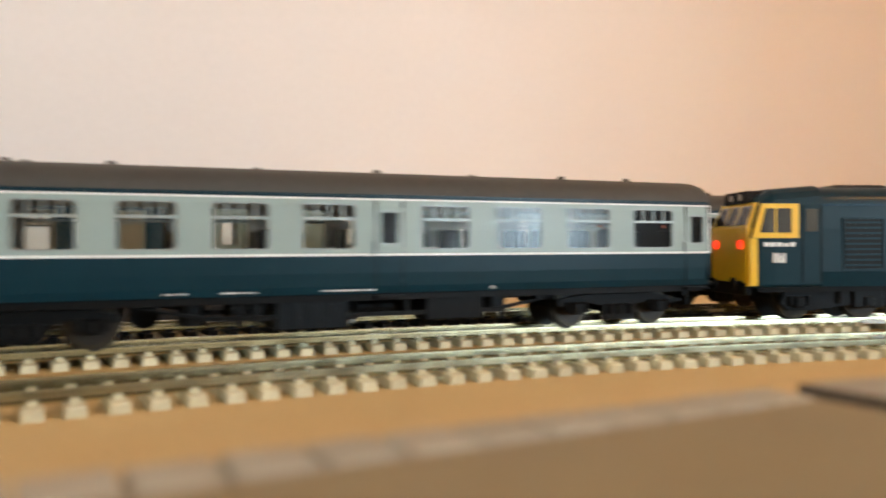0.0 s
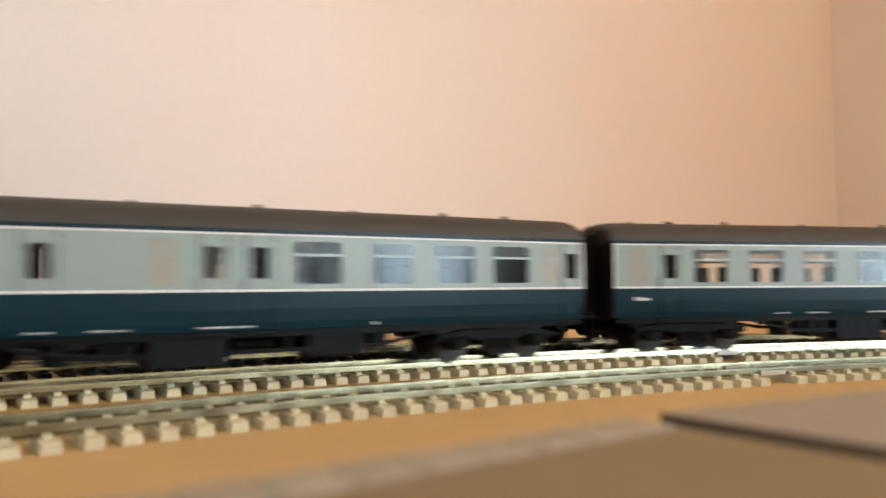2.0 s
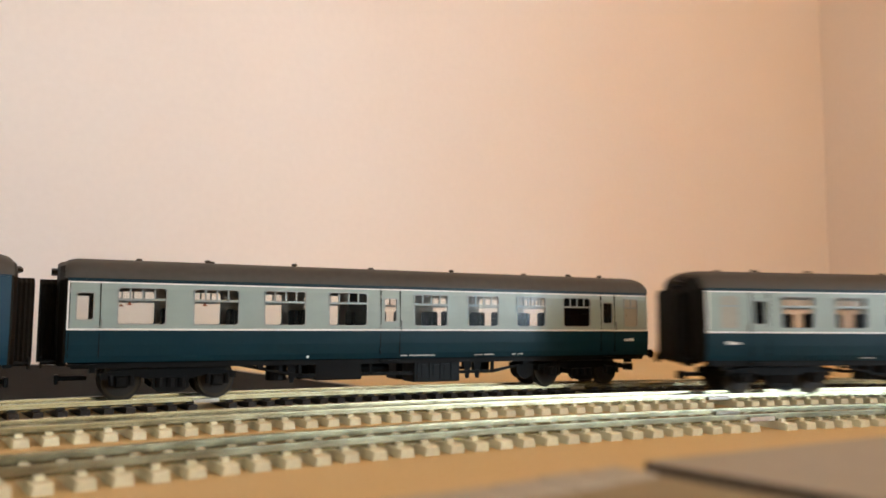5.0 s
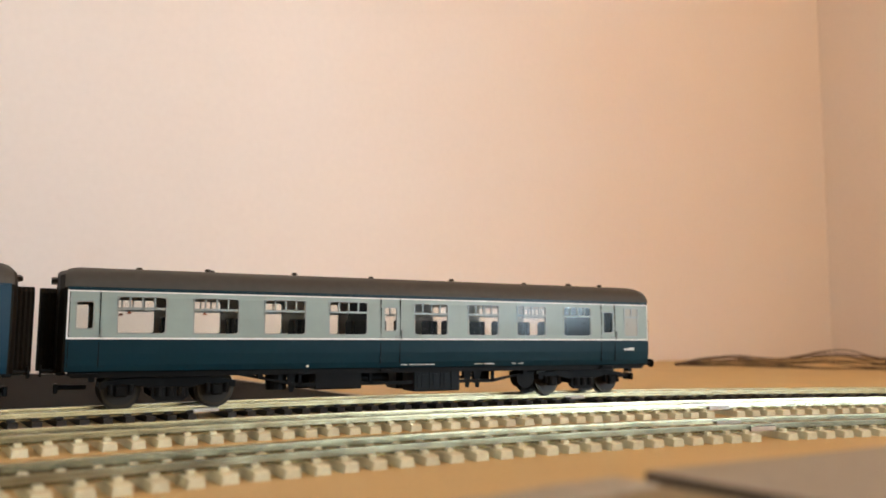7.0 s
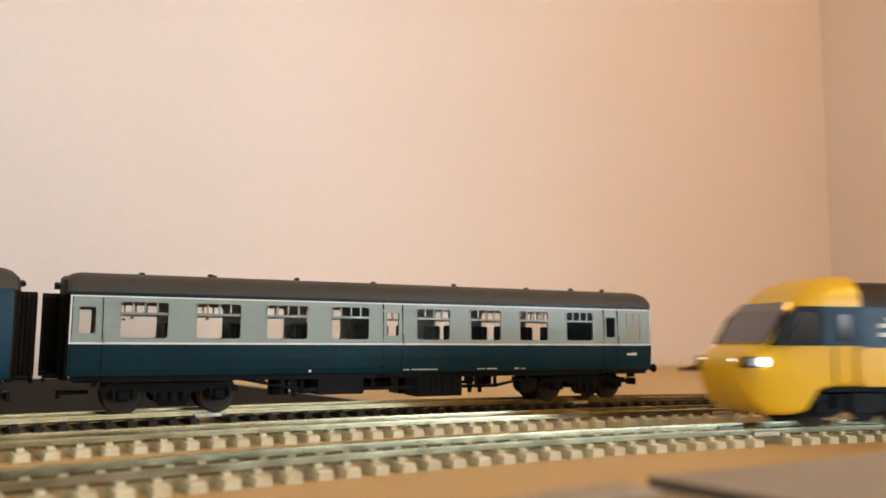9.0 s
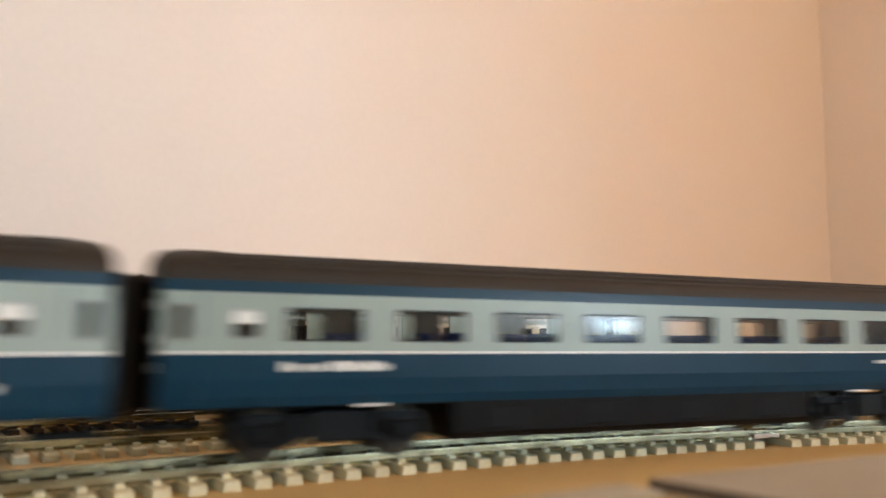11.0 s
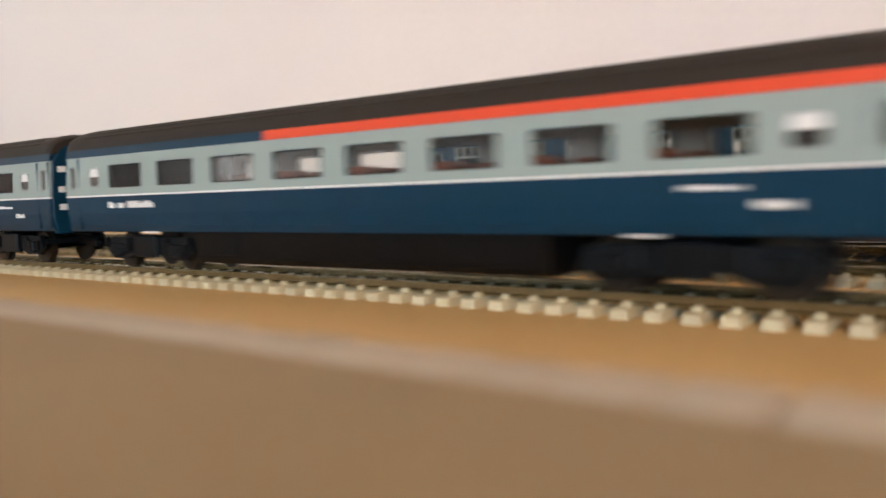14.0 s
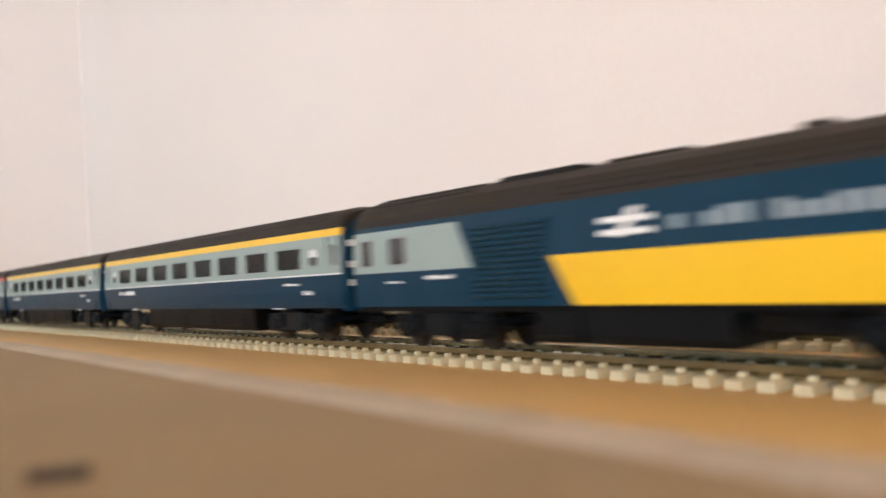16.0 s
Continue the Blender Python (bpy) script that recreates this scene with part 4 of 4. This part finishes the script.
    loft(e, [[(X(240.5 + d), y * k, z) for y, z in ((-16.8, 13.2), (-17.7, 26), (-16.6, 39.6), (-10, 46), (0, 47.4), (10, 46), (16.6, 39.6), (17.7, 26), (16.8, 13.2))] for d, k in ((0, 1), (1.2, 0.94))])
    end = part("rear_end", e, ENDBROWN, top)
    gw = bmesh.new()
    rg = []
    for k in range(9):
        q = 9.4 - 0.5 * (k % 2)
        rg.append([(X(241.4 + k * 0.9), y, z) for y, z in ((-q, 12.6), (-q, 40.8), (-q + 1.5, 42.4), (q - 1.5, 42.4), (q, 40.8), (q, 12.6))])
    loft(gw, rg)
    part("gangway", gw, GANGWAYBROWN, end, "brown folded gangway bellows")
    cp = box(bmesh.new(), X(231), X(252), -1.5, 1.5, 6.8, 8.4, 0.3)
    part("coupling", cp, BLACK, end)
    for a, c in ((102, 142), (144, 158)):
        part("fuel_tank", loft(bmesh.new(), [[(X(x), -14.4, 3.4), (X(x), -15.8, 5.4), (X(x), -16.2, 13.3), (X(x), 16.2, 13.3), (X(x), 15.8, 5.4), (X(x), 14.4, 3.4)] for x in (a, c)]), FRAMEBLACK, top)
    part("compressor_box", box(bmesh.new(), X(80), X(100), -12, 12, 6.5, 13, 0.6), BLACK, top)
    part("underframe", box(bmesh.new(), X(38), X(240), -16.2, 16.2, 11.6, 13.4), BLACK, top)
    for d in (55, 201):
        bogie(top, X(d), 34, "mk3", 6.4)
    return top


def class50(label):
    """The blue diesel locomotive with yellow ends, 274 mm long."""
    top = tagged(new("diesel_locomotive"), label=label, category="model locomotive")
    L = 134.0
    b = bmesh.new()
    loft(b, [[(x, y, z) for y, z in ((-16.6, 12.4), (-17.4, 18), (-17.4, 34), (-16.8, 43.0), (16.8, 43.0), (17.4, 34), (17.4, 18), (16.6, 12.4))] for x in (-L + 26, L - 26)])
    body = part("body", b, BLUE, top)
    rf = bmesh.new()
    roof_shell(rf, -L + 24, L - 24, 16.9, 42.9, 50.4, 0.6, flat=0.6)
    roof = part("roof", rf, BLUE, top, smooth=True)
    for k in range(8):
        part("roof_hatch", box(bmesh.new(), -96 + 24 * k, -76 + 24 * k, -9, 9, 49.2, 51.0, 0.5), ROOFBROWN, roof)
    for s in (-1, 1):
        part("cantrail_gutter", box(bmesh.new(), -L + 26, L - 26, *sorted((s * 16.4, s * 17.1)), 42.6, 43.2), BLUE2, body)
        for i in range(8):
            x = -98 + 25.6 * i
            g = bmesh.new()
            box(g, x, x + 16, *sorted((s * 16.6, s * 17.5)), 18.6, 38)
            gl = part("side_grille", g, FRAMEBLACK, body)
            fr = bmesh.new()
            frame_ring(fr, x + 0.4, x + 15.6, 19, 37.6, 0.6, 0.8, s * 17.8, s * 17.2)
            part("grille_frame", fr, BLUE, gl)
            for k in range(9):
                bb = box(bmesh.new(), x + 1, x + 15, *sorted((s * 17.3, s * 17.75)), 20.0 + 2 * k, 20.7 + 2 * k)
                part("slat", bb, BLUE, gl)
    for e in (-1, 1):
        c = bmesh.new()
        st = [(134.0, 15.2, 12.4, 34.0), (132.8, 16.4, 12.0, 36.6), (129.6, 17.0, 12.0, 45.4), (124, 17.3, 12.2, 49.2), (106, 17.4, 12.4, 50.6)]
        loft(c, [ring_of(e * d, w, z0, z1, min(7, (z1 - z0) / 3), 1.2) for d, w, z0, z1 in st])
        cab = part("cab", c, BLUE, top)
        f = bmesh.new()
        slab2 = [(-15.6, 12.6), (-15.8, 34.4), (15.8, 34.4), (15.6, 12.6)]
        loft(f, [[(e * 134.3, y, z) for y, z in slab2], [(e * 132.4, y, z) for y, z in slab2]])
        loft(f, [[(e * (134.3 - (z - 34.4) * 0.42 + o), y, z) for y, z in ((-15.8, 34.4), (-14.6, 44.0), (14.6, 44.0), (15.8, 34.4))] for o in (0, -1.5)])
        fr = part("cab_front", f, YELLOW, cab, "yellow painted cab front")
        for y0, y1 in ((-14, -5), (-4.2, 4.2), (5, 14)):
            w = bmesh.new()
            loft(w, [[(e * (134.5 - (z - 34.4) * 0.42 + o), y, z) for y, z in ((y0, 35.6), (y0 + 0.5, 42.8), (y1 - 0.5, 42.8), (y1, 35.6))] for o in (0, -1.0)])
            part("cab_window", w, SCREEN, fr)
        for y in (-9.5, 0, 9.5):
            wp = slab(bmesh.new(), [(e * 134.9, 35.2), (e * 134.5, 35.2), (e * 131.7, 42.2), (e * 132.1, 42.2)], y - 0.3, y + 0.3)
            part("wiper", wp, BLACK, fr)
        hb = bmesh.new()
        loft(hb, [[(e * (129.2 + d), y, z) for y, z in ((-10.5, 44.2), (-9.5, 48.6), (9.5, 48.6), (10.5, 44.2))] for d in (-5, 2.0)])
        h = part("headcode_box", hb, BLACK, cab)
        for y in (-4, 4):
            part("marker_disc", cyl(bmesh.new(), (e * 131.4, y, 46.4), "x", 1.3, 0.5, 12), INTERIOR, h)
        for y in (-11, 11):
            part("tail_lamp", cyl(bmesh.new(), (e * 134.6, y, 28.2), "x", 1.7, 0.8, 12), TAILLIT, fr, "lit red tail lamp")
        for s in (-1, 1):
            sp = bmesh.new()
            slab(sp, [(e * 133.0, 30.6), (e * 115, 30.6), (e * 115, 43.4), (e * 129.2, 43.4)], s * 16.6, s * 17.6)
            q = part("cab_side_surround", sp, YELLOW, cab)
            edge = slab(bmesh.new(), [(e * 133.6, 12.8), (e * 130.6, 12.8), (e * 130.6, 30.5), (e * 133.6, 30.5)], s * 15.4, s * 17.0)
            part("yellow_corner", edge, YELLOW, cab)
            for a0, a1 in ((130.0, 124.4), (123.6, 118.0)):
                w = bmesh.new()
                slab(w, [(e * a0, 32.6), (e * a1, 32.6), (e * a1, 41.6), (e * (a0 - (2.2 if a0 > 125 else 0)), 41.6)], s * 16.4, s * 17.75)
                part("cab_side_window", w, SCREEN, q)
            dr = bmesh.new()
            for x in (113.6, 106.4):
                box(dr, *sorted((e * (x - 0.2), e * (x + 0.2))), *sorted((s * 16.6, s * 17.6)), 14, 43)
            part("cab_door_seam", dr, BLACK, cab)
            dw = slab(bmesh.new(), [(e * 112.4, 33.0), (e * 107.6, 33.0), (e * 107.6, 41.4), (e * 112.4, 41.4)], s * 16.4, s * 17.55)
            part("cab_door_window", dw, SCREEN, cab)
            t = bmesh.new()
            for a, bb, z0, z1 in ((116, 131, 27.4, 29.0), (120, 126, 21.4, 25.0)):
                bars(t, min(e * a, e * bb), max(e * a, e * bb), z0, z1, s * 17.45, 6, 31)
            tagged(part("lettering", t, WHITE, cab), kind="stuff")
        beam = part("buffer_beam", box(bmesh.new(), *sorted((e * 132, e * 134.5)), -15, 15, 9.0, 14.0, 0.4), BLACK, cab)
        for y in (-11.4, 11.4):
            bm = bmesh.new()
            cyl(bm, (e * 135.6, y, 13.6), "x", 1.0, 4, 10), cyl(bm, (e * 137.6, y, 13.6), "x", 2.3, 0.7, 14)
            part("buffer", bm, BLACK, cab)
        bg = bogie(top, e * 86, 54, "co", 7.2)
    part("fuel_tank", box(bmesh.new(), -46, 46, -14.8, 14.8, 4.0, 12.6, 1.0), FRAMEBLACK, top)
    part("underframe", box(bmesh.new(), -L + 4, L - 4, -15.8, 15.8, 10.4, 12.8), BLACK, top)
    return top


WHITEGLASS = mat("frosted_glazing", (0.33, 0.32, 0.26), 0.3, vary=0.03)
PALETEXT = mat("pale_lettering", (0.25, 0.32, 0.36), 0.4, vary=0.03)

SET = "coaches of the high-speed train"
RAKE = "coaches of the blue and grey train"
loco = class50("blue diesel locomotive with yellow cab ends and red tail lamps")
train = [mk1("blue and grey passenger coach with a row of large windows", MK1_TSO, group=RAKE)]
train.append(copy_thing(train[0], Matrix()))
train.append(mk1("blue and grey brake coach with blank luggage panels", MK1_BSK, group=RAKE))
train.append(copy_thing(train[0], Matrix()))
train.append(copy_thing(train[0], Matrix()))
parked = copy_thing(train[0], Matrix())
tagged(parked, label="parked blue and grey coach standing on the rear track", group="coaches on the rear track")
parked_blue = mk1("parked all-blue coach coupled behind the blue and grey one", MK1_TSO, BLUE2, BLUE2, "coaches on the rear track")
front_car = power_car("blue and yellow wedge-nosed power car with lit headlamps", "power cars of the high-speed train")
rear_car = copy_thing(front_car, Matrix())
hst = [mk3("blue and grey guard coach with a blank luggage panel", BLUE2, "guard", group=SET)]
second = mk3("blue and grey coach with blue seats and a blue cantrail", BLUE2, group=SET)
hst += [second, copy_thing(second, Matrix()), copy_thing(second, Matrix())]
hst.append(mk3("blue and grey buffet coach with a red cantrail stripe", RED, seat=SEATRED, group=SET))
first_class = mk3("blue and grey first-class coach with a yellow cantrail stripe", YELLOW, seat=SEATRED, group=SET)
hst += [first_class, copy_thing(first_class, Matrix())]


def on_track(track, s, half, turn=False):
    """The pose of a vehicle whose bogies stand half millimetres before and after s."""
    x0, y0, _ = track.at(s - half)
    x1, y1, _ = track.at(s + half)
    a = math.degrees(math.atan2(y1 - y0, x1 - x0)) + (180 if turn else 0)
    return mmpose((x0 + x1) / 2, (y0 + y1) / 2, 0.0, 0, 0, a)


parked.matrix_basis = on_track(TRACK_C, 191.9, 93)
parked_blue.matrix_basis = on_track(TRACK_C, 191.9 - 279.5, 93)

# ---------------------------------------------------------------- loose wires by the wall
wires = tagged(new("wire_bundle"), label="tangle of thin dark brown wires lying on the baseboard", category="wires")
rnd = random.Random(4)
for k in range(9):
    cu = bpy.data.curves.new("wire", "CURVE")
    cu.dimensions, cu.bevel_depth, cu.bevel_resolution = "3D", 0.00055, 2
    sp = cu.splines.new("NURBS")
    n = 16
    sp.points.add(n - 1)
    for i in range(n):
        u = i / (n - 1)
        x = 690 + 150 * u + rnd.uniform(-6, 6)
        bulge = 20 * (0.3 + 0.7 * math.sin(math.pi * min(1, u * 0.9))) * (0.3 + 0.7 * abs(math.sin(math.pi * 3.2 * u)))
        y = 328 - 260 * u + rnd.uniform(-1, 1) * bulge * 0.9
        z = BOARD_Z + 1.5 + bulge * 0.95 * min(1.0, max(0.0, 0.12 * k + 0.22 * math.sin(7 * u + 2.1 * k)))
        sp.points[i].co = (x * MM, y * MM, max(BOARD_Z + 1.1, z) * MM, 1)
    sp.use_endpoint_u = True
    o = new("wire", cu)
    o.data.materials.append(WIRE)
    o.parent = wires


def motions():
    """Both trains along their tracks, from the clip's start to its end."""
    times = [i * 0.1 for i in range(161)]
    # middle of the first coach, and tip of the power car's nose, in millimetres along the tracks
    lt, ls = (-1, 0.0, 0.2, 0.7, 1.0, 1.5, 2.1, 2.4, 3.0, 3.2, 5.3, 16.0, 17), (-189, 91, 149, 300, 385, 511, 675, 748, 917, 977, 1619, 4821, 5121)
    ht, hs = (-1, 9.0, 9.3, 9.6, 9.8, 10.0, 10.2, 12.3, 12.5, 12.7, 12.9, 13.2, 13.5, 14.0, 14.5, 15.2, 16.0, 17.0), (3226, 226, 130, 33, -24, -118, -203, -969, -1056, -1154, -1234, -1350, -1468, -1662, -1865, -2146, -2443, -2815)

    def smooth(t, a, b):
        return sum(float(np.interp(t + d, a, b)) for d in (-0.1, 0, 0.1)) / 3

    def run(thing, track, where, half, turn=False):
        walk(thing, [(t, on_track(track, where(t), half, turn)) for t in times])

    run(loco, TRACK_B, lambda t: smooth(t, lt, ls) + 129 + 20 + 137, 86)
    for k, c in enumerate(train):
        run(c, TRACK_B, lambda t: smooth(t, lt, ls) - k * 277, 93, k != 3)
    nose = lambda t: smooth(t, ht, hs)
    run(front_car, TRACK_A, lambda t: nose(t) + 117, 68)
    for k, c in enumerate(hst):
        run(c, TRACK_A, lambda t: nose(t) + (262.0 if k == 0 else 264.5) + (k + 0.5) * 278, 92)
    run(rear_car, TRACK_A, lambda t: nose(t) + 274 + 7 * 278 + 117, 68, True)


motions()
